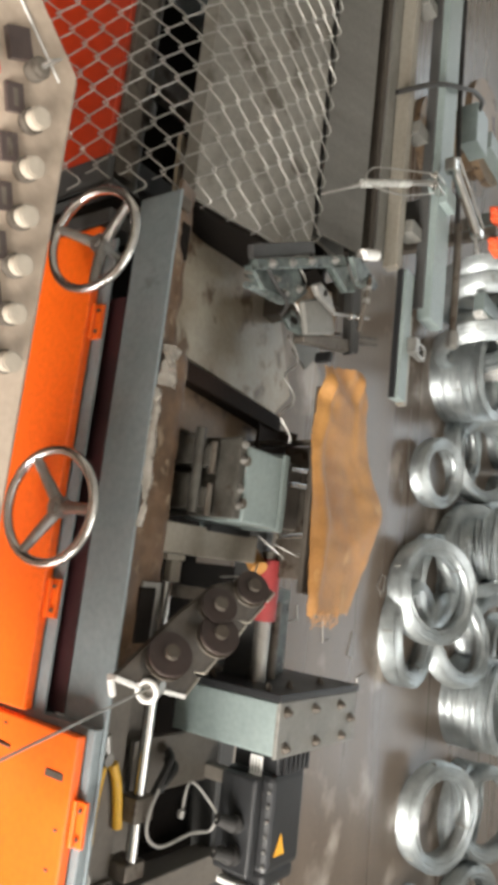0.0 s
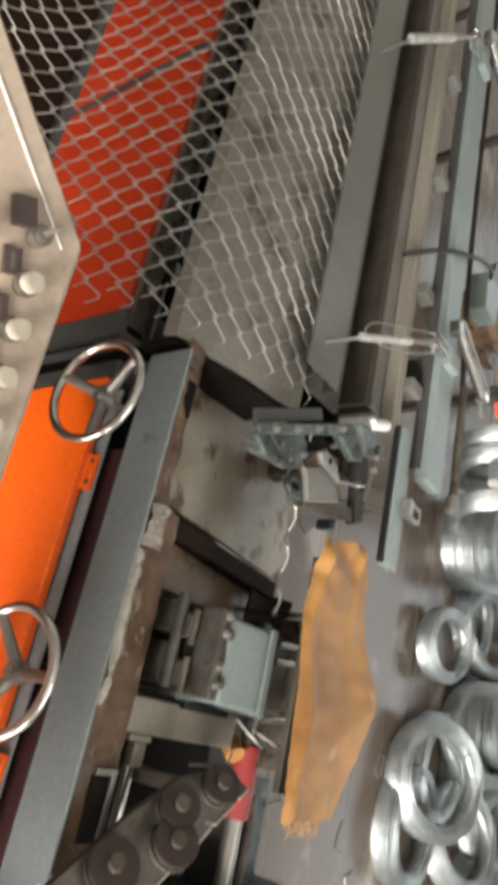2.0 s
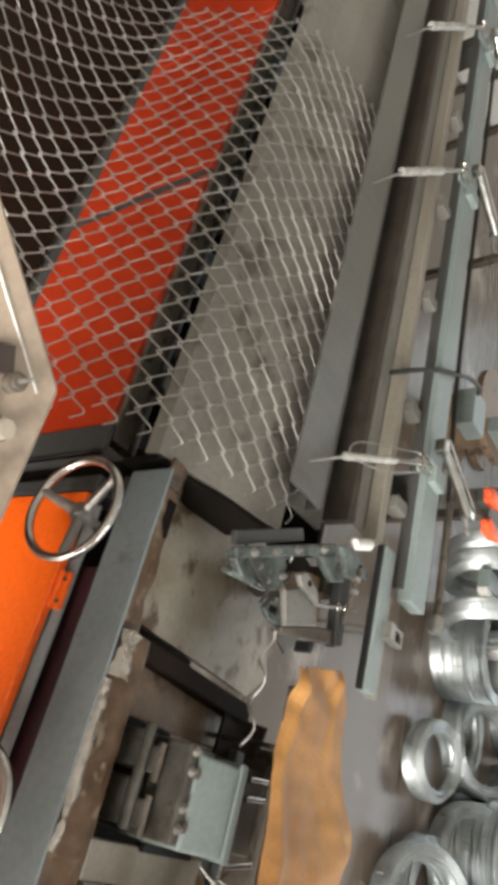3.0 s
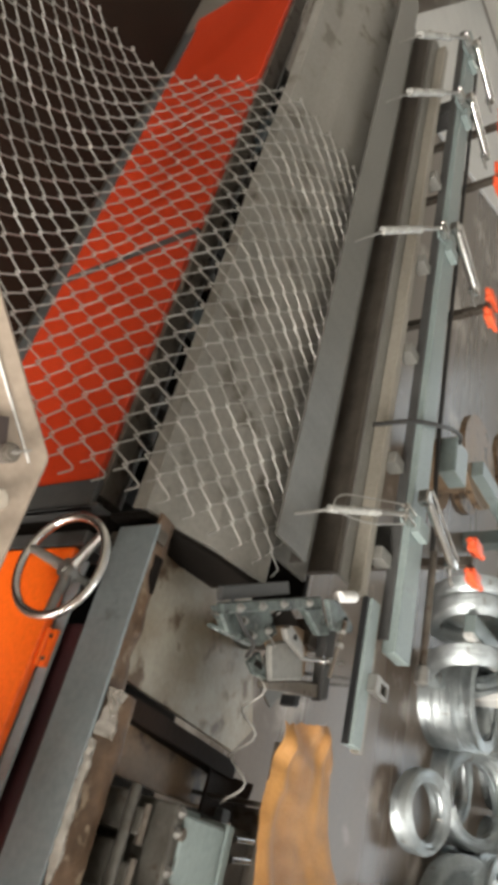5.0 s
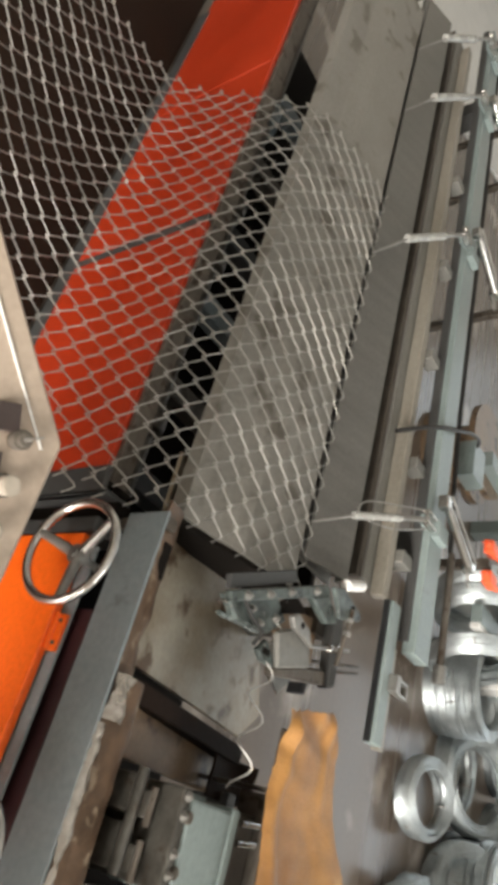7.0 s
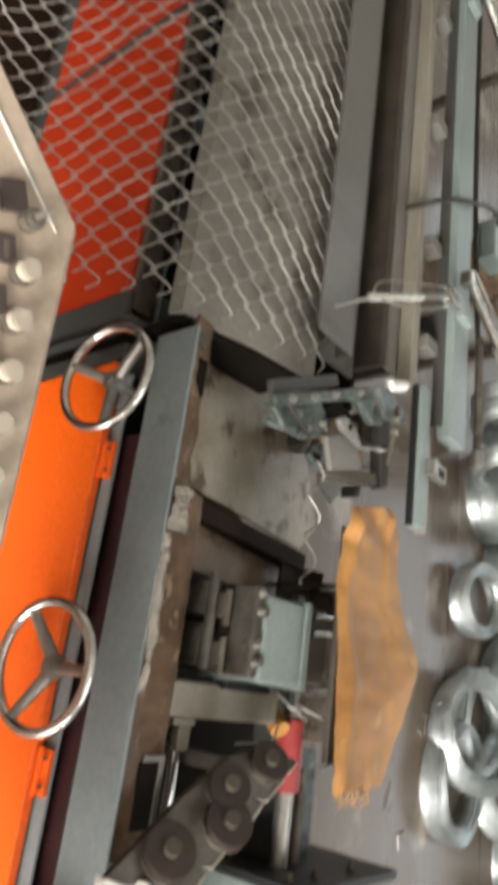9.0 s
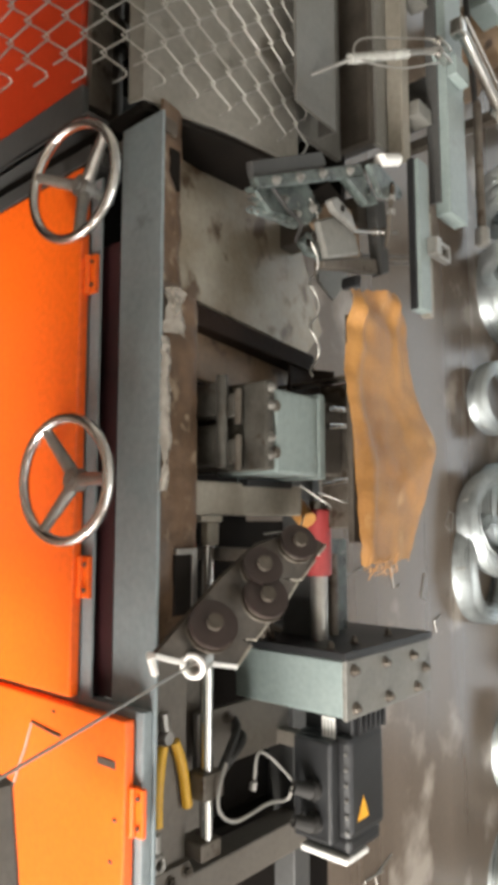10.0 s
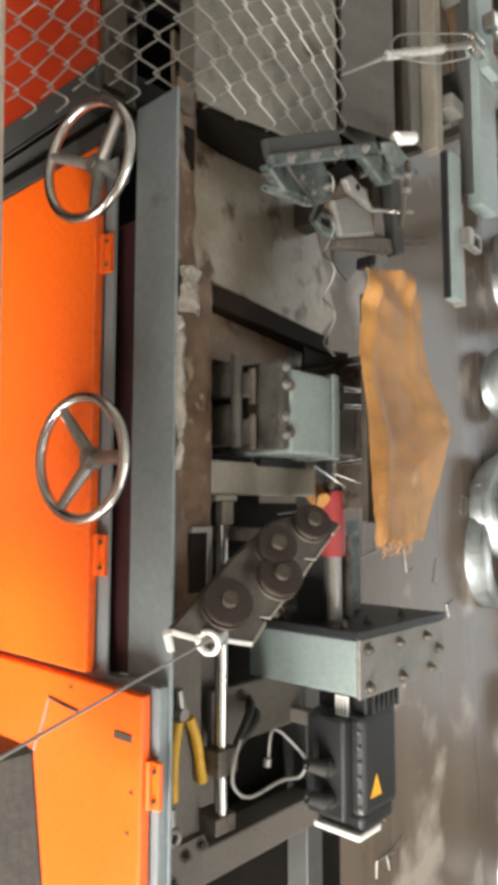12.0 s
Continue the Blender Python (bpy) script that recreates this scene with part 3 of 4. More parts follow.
for x, y, r, dz in ((0.210, 0.127, 0.038, 0.0), (0.177, 0.229, 0.037, 0.016), (0.131, 0.240, 0.034, 0.0), (0.095, 0.329, 0.033, 0.004)):
    lean = pose(x + 0.008, y, 0.800 + dz, 24, -34, 0) @ pose(-x, -y, -0.788)
    w = part("roller", merge(moved(merge(rod((x, y, 0.786), (x, y, 0.792), r, n=36, bev=0.001), rod((x, y, 0.792), (x, y, 0.800), r * 0.86, n=32)), lean), rod((x, y, 0.783), (x, y, 0.799 + dz), 0.012, n=16)), DULL, st, "grooved steel roller with a worn rim", True)
    part("roller_face", moved(rod((x, y, 0.8005), (x, y, 0.807), r * 0.98, n=36, bev=0.0015), lean), DARKPLASTIC, w, "dark oily roller face", True)
    part("roller_hub", moved(rod((x, y, 0.8075), (x, y, 0.817), 0.0125, n=20, bev=0.001), lean), DULL, w, smooth=True)
part("wire_eye", moved(merge(ring(0.0155, 0.005, pose(0, 0, 0), 28, 10), rod((0, 0, -0.026), (0, 0, -0.003), 0.019, n=24)), pose(0.268, 0.108, 0.786, 72, 0, 12)), STEEL, st, "steel wire guide eye", True)
part("eye_ring", moved(ring(0.0165, 0.0045, pose(0, 0, 0), 28, 10), pose(0.2695, 0.1035, 0.7875, 72, 0, 12)), WHITE, st, "pale ring of the guide eye", True)
part("plate_leg", box(0.20, 0.23, 0.15, 0.18, 0.60, 0.772, 0.002), DULL, st)
part("plate_leg", box(0.11, 0.135, 0.35, 0.38, 0.375, 0.772, 0.002), DULL, st)


def handwheel(x, turn):
    w = part("handwheel", ring(0.094, 0.0085, Matrix.Identity(4), 56, 12), CHROME, machine, "polished three-spoke steel handwheel", True)
    w.matrix_basis = pose(x - 0.003, -0.016, 0.628, 83, 0, 0) @ pose(0, 0, 0, 0, 0, turn)
    part("hub", merge(rod((0, 0, -0.036), (0, 0, -0.010), 0.018, n=24, bev=0.003), rod((0, 0, -0.010), (0, 0, -0.006), 0.008, n=16)), STEEL, w, smooth=True)
    for k in range(3):
        a = math.radians(120 * k)
        part("spoke", rod((0.012 * math.cos(a), 0.012 * math.sin(a), -0.022), (0.09 * math.cos(a), 0.09 * math.sin(a), 0.0), 0.011, 0.008, n=12), STEEL, w, smooth=True)
    part("axle", rod((0, 0, -0.085), (0, 0, -0.02), 0.007, n=14), STEEL, w, smooth=True)
    return w


handwheel(0.0, 90)
handwheel(-0.475, 10)
# fixed knuckling head at the end of the weaving edge


def bar(a, b, w, z0, z1, bev=0.003):
    """A flat bar between two plan points."""
    d = Vector((b[0] - a[0], b[1] - a[1], 0))
    return moved(box(-d.length / 2, d.length / 2, -w / 2, w / 2, z0, z1, bev), Matrix.Translation(((a[0] + b[0]) / 2, (a[1] + b[1]) / 2, 0)) @ pose(0, 0, 0, 0, 0, math.degrees(math.atan2(d.y, d.x))))


kn = part("knuckle_bar", prism([(-0.494, 0.184), (-0.647, 0.508), (-0.626, 0.523), (-0.476, 0.193)], 0.824, 0.840, 0.003), OILSAGE, machine, "oily sage-grey bar of the knuckling head")
part("knuckle_plate", prism([(-0.532, 0.197), (-0.635, 0.403), (-0.612, 0.416), (-0.506, 0.205)], 0.806, 0.820, 0.002), DARKGREY, kn, "dark grey plate")
part("knuckle_base", prism([(-0.501, 0.215), (-0.566, 0.373), (-0.530, 0.425), (-0.484, 0.375), (-0.470, 0.263)], 0.785, 0.806, 0.003), OILSAGE, kn, "oily sage-grey base plate")
part("knuckle_arm", prism([(-0.594, 0.449), (-0.626, 0.516), (-0.584, 0.570), (-0.566, 0.528)], 0.822, 0.842, 0.003), OILSAGE, kn)
part("knuckle_lug", prism([(-0.643, 0.510), (-0.659, 0.552), (-0.634, 0.648), (-0.616, 0.642), (-0.589, 0.556)], 0.8425, 0.856, 0.003), OILSAGE, kn, "oily lug with a hole")
# black disc on the lug draws the shade inside a hole
part("lug_hole", rod((-0.628, 0.602, 0.8555), (-0.628, 0.602, 0.857), 0.010, n=16), VOID, kn)
part("knuckle_post", prism([(-0.612, 0.606), (-0.630, 0.648), (-0.470, 0.661), (-0.456, 0.628)], 0.785, 0.812, 0.003), DARKGREY, kn, "dark steel side bar")
part("lower_bar", prism([(-0.431, 0.42), (-0.465, 0.519), (-0.491, 0.618), (-0.461, 0.625), (-0.442, 0.529), (-0.418, 0.425)], 0.780, 0.806, 0.003), DULL, kn, "oil-brown lower bar")
part("knuckle_cheek", prism([(-0.493, 0.385), (-0.525, 0.448), (-0.506, 0.516), (-0.470, 0.530), (-0.429, 0.413)], 0.806, 0.820, 0.004), LIDGREY, kn, "smooth grey cheek plate")
part("inner_web", prism([(-0.520, 0.43), (-0.585, 0.49), (-0.60, 0.60), (-0.50, 0.61), (-0.48, 0.53)], 0.760, 0.772, 0.002), BROWNPLATE, kn, "brown oily web plate")
part("eye_lug", prism([(-0.444, 0.350), (-0.476, 0.379), (-0.433, 0.425), (-0.428, 0.374)], 0.792, 0.806, 0.004), OILSAGE, kn)
# eye slot and window are black pieces that paint the shade of openings
part("eye_slot", box(-0.456, -0.443, 0.366, 0.392, 0.8055, 0.8075, 0), VOID, kn)
part("knuckle_window", prism([(-0.555, 0.392), (-0.594, 0.442), (-0.576, 0.500), (-0.534, 0.395)], 0.795, 0.806, 0), VOID, kn, "black plate for the shaded hollow behind the bar")
part("knuckle_stub", prism([(-0.452, 0.58), (-0.457, 0.602), (-0.430, 0.598), (-0.427, 0.578)], 0.74, 0.779, 0.003), BLACK, kn, "black stub")
part("knuckle_cap", rod((-0.668, 0.557, 0.852), (-0.700, 0.632, 0.852), 0.0135, n=18, bev=0.003), WHITE, kn, "pale end cap", True)
part("knuckle_finger", prism([(-0.530, 0.395), (-0.546, 0.421), (-0.530, 0.469), (-0.500, 0.49), (-0.507, 0.453), (-0.512, 0.413)], 0.826, 0.840, 0.003), STEEL, kn, "worn steel finger")
# the finger's hole is only a black disc for its shade
part("finger_hole", rod((-0.527, 0.437, 0.8395), (-0.527, 0.437, 0.8412), 0.0065, n=14), VOID, kn)
part("stud", rod((-0.501, 0.485, 0.832), (-0.553, 0.658, 0.832), 0.0042, n=12), STEEL, kn, "threaded stud", True)
for x, y in ((-0.525, 0.566), (-0.5355, 0.600)):
    part("stud_nut", rod((x, y, 0.832), (x - 0.003, y + 0.011, 0.832), 0.0095, n=6), CHROME, kn)
part("stud", rod((-0.625, 0.592, 0.862), (-0.500, 0.600, 0.840), 0.0055, n=12), DULL, kn, "threaded stud", True)
for x in (-0.605, -0.575):
    part("stud_nut", rod((x, 0.594, 0.856), (x + 0.009, 0.5945, 0.8545), 0.0105, n=6), STEEL, kn)
for p in ((-0.536, 0.302, 0.840), (-0.570, 0.370, 0.840), (-0.505, 0.235, 0.840), (-0.612, 0.462, 0.840), (-0.505, 0.30, 0.806), (-0.490, 0.335, 0.806), (-0.520, 0.385, 0.806)):
    part("knuckle_bolt", hexbolt(p, (0, 0, 1), 0.0065, 0.006), STEEL, kn)
for o in (0.0, 0.022):
    part("spring", sweep([(-0.490 + o - 0.0002 * i, 0.225 + 0.0021 * i + 0.010 * math.cos(i * 0.75), 0.790 + 0.010 * math.sin(i * 0.75)) for i in range(64)], 0.002, 6), OILSAGE if o else DULL, kn, "coil spring", True)
part("knuckle_hose", sweep(curve_pts([(-0.525, 0.235, 0.815), (-0.490, 0.30, 0.812), (-0.478, 0.35, 0.805), (-0.46, 0.37, 0.78)], 8), 0.004, 8), RUBBER, kn, "thin black hose", True)
part("guide_bar", bar((-0.515, 0.63), (-0.578, 0.86), 0.008, 0.752, 0.760), DULL, kn)
part("guide_bar", bar((-0.495, 0.63), (-0.562, 0.86), 0.008, 0.752, 0.760), DULL, kn)
part("support_post", box(-0.625, -0.565, 0.58, 0.635, 0.0, 0.786, 0.003), GRIME, kn)
part("spatter_plate", prism([(-0.60, 0.60), (-0.47, 0.60), (-0.44, 0.66), (-0.50, 0.72), (-0.62, 0.70)], 0.66, 0.668, 0.002), LIDGREY, kn, "greasy steel plate")

# ---- sliding carriage: apron, flap, rails, clamps ----
OUT = 0.082
carriage = thing("mesh_carriage", "sliding steel mesh carriage with apron, flap, grey rails and clamp arms", "machine carriage")
part("apron", slab([(0.060, 0.668), (0.067, 0.698), (0.16, 0.713), (0.235, 0.735), (0.33, 0.748), (0.405, 0.758), (0.425, 0.745)], -3.1, -0.632, 0.006, 3), APRON, carriage, "smudged grey sheet-steel apron under the mesh")
part("apron_edge", prism([(0.072, 0.60), (0.072, 0.690), (0.16, 0.704), (0.235, 0.726), (0.40, 0.750), (0.40, 0.62)], 0, 0.012, 0.001), VOID, carriage, "black rubber apron end").matrix_basis = Matrix(((0, 0, 1, -0.632), (1, 0, 0, 0), (0, 1, 0, 0), (0, 0, 0, 1)))
part("slot_floor", box(-3.3, -0.72, 0.4255, 0.5875, 0.728, 0.740, 0.002), FLAP, carriage, "grey steel ledge beside the flap")
part("slot_wall", box(-3.3, -0.76, 0.612, 0.6345, 0.70, 0.797, 0.002), GRIME, carriage)
part("rear_plate", box(-3.3, -0.76, 0.635, 0.72, 0.79, 0.803, 0.002), LIDGREY, carriage, "grey steel plate behind the flap")
part("pale_bar", box(-3.25, -0.735, 0.680, 0.713, 0.804, 0.842, 0.003), PALEBAR, carriage, "pale flat bar")
part("grey_rail", box(-0.728, -0.39, 0.698, 0.745, 0.838, 0.866, 0.003), SAGE, carriage, "sage-grey square steel tube")
part("rail_groove", box(-0.728, -0.39, 0.690, 0.6975, 0.843, 0.858, 0.001), BLACK, carriage)
part("rail_strip", box(-0.625, -0.385, 0.7455, 0.766, 0.838, 0.860, 0.001), PALEBAR, carriage)
part("grey_rail", box(-3.55, -0.63, 0.80, 0.895, 0.855, 0.892, 0.004), SAGE, carriage, "wide sage-grey square steel tube")
part("inner_strip", box(-3.55, -0.66, 0.791, 0.7995, 0.845, 0.872, 0.001), DARKGREY, carriage)
part("slide_rod", rod((-1.02, 1.04, 0.865), (-0.66, 1.04, 0.865), 0.011, n=20), DULL, carriage, "round slide rod", True)
part("rod_end", rod((-0.68, 1.04, 0.865), (-0.63, 1.04, 0.865), 0.018, n=18, bev=0.004), STEEL, carriage, smooth=True)
part("long_hose", sweep(curve_pts([(-3.9, 1.01, 0.85), (-2.6, 1.03, 0.845), (-1.5, 1.02, 0.85), (-1.02, 1.04, 0.86)], 10), 0.008, 8), RUBBER, carriage, smooth=True)
part("rail_clamp", moved(merge(box(-0.555, -0.515, 0.748, 0.773, 0.866, 0.89, 0.003), box(-0.555, -0.547, 0.773, 0.833, 0.866, 0.882, 0.002), box(-0.523, -0.515, 0.773, 0.833, 0.866, 0.882, 0.002), box(-0.555, -0.515, 0.825, 0.833, 0.866, 0.882, 0.002)), pose(0, -0.020, 0)), STEEL, carriage, "small steel clamp")
for x in (-0.86, -1.15, -1.55, -1.95, -2.4):
    part("tie_block", box(x - 0.018, x + 0.018, 0.7185, 0.781, 0.82, 0.862, 0.003), LIDGREY, carriage)
part("cross_hose", sweep(curve_pts([(-1.20, 0.63, 0.83), (-1.28, 0.74, 0.885), (-1.36, 0.88, 0.905), (-1.44, 1.02, 0.90), (-1.50, 1.16, 0.87), (-1.48, 1.22, 0.80)], 10), 0.007, 8), RUBBER, carriage, "black air hose", True)
flap = part("flap", box(-3.25, -0.715, -0.142, 0.0, -0.006, 0.0, 0.002), FLAP, carriage, "worn bright steel hinged flap")
part("flap_lip", box(-3.25, -0.715, -0.006, 0.0, -0.040, -0.0065, 0.001), FLAP, flap)
FY, FZ = 0.557, 0.806
DROP_Y, DROP_Z, DROP_A = 0.075, 0.006, -3
flap.location = (0, FY, FZ)


def clamp_arm(x, wires, q, w):
    z = 0.925
    c = part("clamp_bracket", merge(moved(box(-0.018, 0.018, -0.09, 0.03, 0.0, 0.010, 0.003), pose(x - 0.05, 0.80, z - 0.03, 0, 0, 28)), box(x - 0.05, x + 0.0, 0.80, 0.87, z - 0.032, z - 0.008, 0.004)), SAGE, carriage, "sage-grey clamp bracket")
    part("pivot_yoke", merge(box(x - 0.018, x - 0.010, 0.685, 0.74, z - 0.01, z + 0.01, 0.002), box(x + 0.010, x + 0.018, 0.685, 0.74, z - 0.01, z + 0.01, 0.002), rod((x - 0.026, 0.695, z), (x + 0.026, 0.695, z), 0.005, n=12)), CHROME, c, "bright steel yoke")
    part("push_rod", rod((x + 0.060 * q, 0.575, z - 0.040), (x, 0.705, z), 0.007, n=16), STEEL, c, smooth=True)
    part("rod_sleeve", rod((x + 0.118 * q, 0.455, z - 0.078), (x + 0.045 * q, 0.610, z - 0.030), w, n=18, bev=0.003), SLEEVE, c, "clouded plastic sleeve", True)
    part("needle", rod((x + 0.175 * q, 0.375, 0.792), (x + 0.117 * q, 0.460, z - 0.075), 0.0025, 0.0045, n=10), STEEL, c, smooth=True)
    if wires:
        part("wire_clip", sweep(curve_pts([(x - 0.024, 0.70, z - 0.002), (x + 0.015, 0.60, z - 0.032), (x + 0.065, 0.485, z - 0.066), (x + 0.112, 0.470, z - 0.066), (x + 0.090, 0.58, z - 0.036), (x + 0.030, 0.70, z - 0.002)], 8), 0.0022, 6), GALV, c, "bent wire clip", True)
    part("air_cylinder", rod((x - 0.10, 0.80, z + 0.005), (x - 0.010, 1.01, z + 0.005), 0.013, n=20, bev=0.003), CHROME, c, "bright air cylinder", True)
    part("tie_rod", rod((x - 0.125, 0.80, z + 0.018), (x - 0.030, 1.03, z + 0.018), 0.0035, n=10), STEEL, c, smooth=True)
    part("cylinder_end", box(x - 0.024, x + 0.004, 1.0, 1.035, z - 0.014, z + 0.018, 0.004), CHROME, c, "bright cylinder cap")
    part("cylinder_end", box(x - 0.118, x - 0.080, 0.778, 0.806, z - 0.012, z + 0.018, 0.004), CHROME, c, "bright cylinder cap")
    part("wing_screw", merge(rod((x + 0.004, 1.015, z), (x + 0.045, 1.035, z), 0.0045, n=10), rod((x + 0.036, 1.015, z), (x + 0.036, 1.05, z), 0.004, n=10)), STEEL, c, smooth=True)
    for fx in (x - 0.17, x - 0.065):
        part("air_fitting", merge(box(fx - 0.022, fx + 0.022, 1.19, 1.26, z - 0.02, z + 0.012, 0.008), rod((fx, 1.165, z - 0.004), (fx, 1.30, z - 0.004), 0.010, n=14, bev=0.003)), CORAL, c, "orange plastic air fitting", True)
    part("fitting_post", box(x - 0.13, x - 0.10, 1.20, 1.23, 0.0, z, 0.003), DULL, c)
    return c


for x, q, w in ((-0.955, 1.0, 0.010), (-2.05, 2.2, 0.013), (-2.86, 2.8, 0.014), (-3.28, 3.0, 0.014)):
    clamp_arm(x, q == 1.0, q, w)
part("hose_block", box(-1.52, -1.38, 1.16, 1.27, 0.80, 0.86, 0.004), SAGE, carriage)
for x in (-0.95, -3.0):
    part("carriage_leg", box(x - 0.04, x + 0.04, 0.81, 0.89, 0.0, 0.855, 0.004), DARKGREY, carriage)

# ---- chain-link mesh ----
PROFILE = curve_pts([(0, 0.415, 0.772), (0, 0.33, 0.764), (0, 0.24, 0.752), (0, 0.16, 0.735), (0, 0.075, 0.716), (0, -0.002, 0.655), (0, -0.066, 0.56), (0, -0.118, 0.45), (0, -0.205, 0.365), (0, -0.36, 0.33), (0, -0.58, 0.35), (0, -0.85, 0.42)], 30)
_acc = [0.0]
for _a, _b in zip(PROFILE, PROFILE[1:]):
    _acc.append(_acc[-1] + (_b - _a).length)


def on_mesh(x, s, off):
    """The point at x across the mesh and s along its path, off metres to its upper side."""
    s = min(max(s, 0.0), _acc[-1] - 1e-4)
    lo, hi = 0, len(_acc) - 1
    while hi - lo > 1:
        mid = (lo + hi) // 2
        lo, hi = (mid, hi) if _acc[mid] <= s else (lo, mid)
    f = (s - _acc[lo]) / (_acc[lo + 1] - _acc[lo])
    p = PROFILE[lo].lerp(PROFILE[lo + 1], f)
    d = (PROFILE[lo + 1] - PROFILE[lo]).normalized()
    nrm = Vector((0, d.z, -d.y))
    sag = 0.006 * noise.noise((x * 3.1, s * 3.3, 0.5))
    return Vector((x, p.y, p.z)) + nrm * (off + sag)


mesh = thing("chain_link_mesh", "galvanised chain-link mesh drawn over the apron", "wire mesh")
PX, PS, XA, NX = 0.067, 0.066, -0.664, 20
WIRE = 0.0017
rows = int(_acc[-1] / (PS / 2)) - 1
for i in range(rows):
    s0 = i * PS / 2
    first = XA - (i % 2) * PX / 2
    count = 2 * NX - (i % 2)
    pts = [on_mesh(first + 0.020, s0 + 0.017, 0.002)]
    for k in range(count + 1):
        x, up = first - k * PX / 2, k % 2
        s = s0 + (PS / 2 + 0.0045 if up else -0.0045)
        side = 1 if up else -1
        pts.append(on_mesh(x + 0.0065, s - side * 0.0055, 0.0028 * side))
        pts.append(on_mesh(x + 0.0015, s, 0.0028 * side))
        pts.append(on_mesh(x - 0.0025, s - side * 0.0005, -0.0025 * side))
        pts.append(on_mesh(x - 0.0075, s - side * 0.0075, -0.0028 * side))
    part("mesh_wire", sweep(pts, WIRE, 5), GALV, mesh, smooth=True)

# ---- wire, spiral and offcuts ----
spiral = tagged(obj("wire_spiral", sweep([(-0.20 - 0.0105 * i, 0.020 * math.cos(i * math.pi / 4), 0.007 * math.sin(i * math.pi / 4)) for i in range(36)], 0.0019, 6), GALV, None, "", True), "freshly bent galvanised wire spiral above the tray", "wire spiral")
feed = tagged(obj("feed_wire", sweep([(0.266, 0.111, 0.785), (0.306, -0.272, 0.90), (0.343, -0.62, 1.005)], 0.0022, 6), GALV, None, "", True), "straight galvanised wire running into the straightener", "wire")
for i, (x, y, z, a, l) in enumerate(((0.05, 0.44, 0.74, 70, 0.10), (0.08, 0.40, 0.73, 50, 0.12), (0.02, 0.50, 0.80, 100, 0.07), (0.035, 0.47, 0.78, 120, 0.08), (0.10, 0.36, 0.72, 60, 0.09))):
    c, s_ = math.cos(math.radians(a)), math.sin(math.radians(a))
    tagged(obj("wire_offcut", sweep(curve_pts([(x, y, z), (x + 0.4 * l * c + 0.01, y - 0.4 * l * s_, z + 0.012), (x + l * c, y - l * s_, z - 0.02)], 6), 0.0017, 6), GALV, None, "", True), "loose bent end of galvanised wire", "wire", "wire ends")

# ---- kraft paper ----


def paper():
    bm = bmesh.new()
    nx, ny = 60, 26
    grid = []
    for i in range(nx + 1):
        u = i / nx
        xl, xr = -0.356 + 0.492 * u, -0.408 + 0.543 * u
        yl = float(np.interp(xl, (-0.356, -0.198, -0.107, 0.04, 0.136), (0.408, 0.396, 0.412, 0.414, 0.418)))
        yr = float(np.interp(xr, (-0.408, -0.218, -0.12, -0.08, 0.135), (0.642, 0.690, 0.744, 0.750, 0.684)))
        row = []
        for j in range(ny + 1):
            v = j / ny
            x, y = xl + (xr - xl) * v, yl + (yr - yl) * v
            z = 0.885 - 0.010 * v - 0.015 * v ** 3
            z += 0.009 * noise.noise((x * 9, y * 9, 1.3)) + 0.0035 * noise.noise((x * 30, y * 24, 4.0))
            fold = u - 0.58 - 0.33 * (1 - v)
            z -= 0.075 * fold if fold > 0 else 0.06 * min(-fold, 0.25)
            z += 0.009 * math.sin(34 * (u - 0.25 * v)) * max(0.0, 1 - 4.5 * u)
            z += 0.012 * max(0.0, 1 - abs(v - 0.80 + 0.2 * u) / 0.10) * max(0.0, 1 - 2.1 * u)
            z += 0.010 * max(0.0, 1 - abs(v - 0.12 - 0.03 * math.sin(12 * u)) / 0.09)
            jag = 0.003 * noise.noise((x * 130, 0.0, 7.0)) if j == 0 else 0
            end = 0.010 * noise.noise((y * 90, 2.0, 7.0)) if i in (0, nx) else 0
            row.append(bm.verts.new((x + end, y + jag, z)))
        grid.append(row)
    fs = [bm.faces.new((grid[i][j], grid[i + 1][j], grid[i + 1][j + 1], grid[i][j + 1])) for i in range(nx) for j in range(ny)]
    bmesh.ops.recalc_face_normals(bm, faces=bm.faces)
    bmesh.ops.solidify(bm, geom=fs, thickness=0.0012)
    return tagged(obj("kraft_paper", bm, KRAFT, None, "", True), "creased brown kraft paper sheet draped along the machine edge", "paper")


paper()
part("paper_rest", merge(box(-0.33, 0.10, 0.46, 0.58, 0.825, 0.838, 0.003), box(-0.23, -0.222, 0.53, 0.56, 0.60, 0.825, 0.002)), GRIME, machine, "grimy bracket under the paper")
for i in range(14):
    x, y = 0.125 + random.uniform(-0.01, 0.01), 0.43 + random.uniform(-0.01, 0.10)
    tagged(obj("paper_fibre", sweep(curve_pts([(x, y, 0.89), (x + random.uniform(0.005, 0.02), y + random.uniform(-0.02, 0.02), 0.885), (x + random.uniform(0.015, 0.035), y + random.uniform(-0.04, 0.03), 0.872)], 4), 0.0008, 4), KRAFT), "frayed thread of brown paper sacking", "thread", "paper threads")

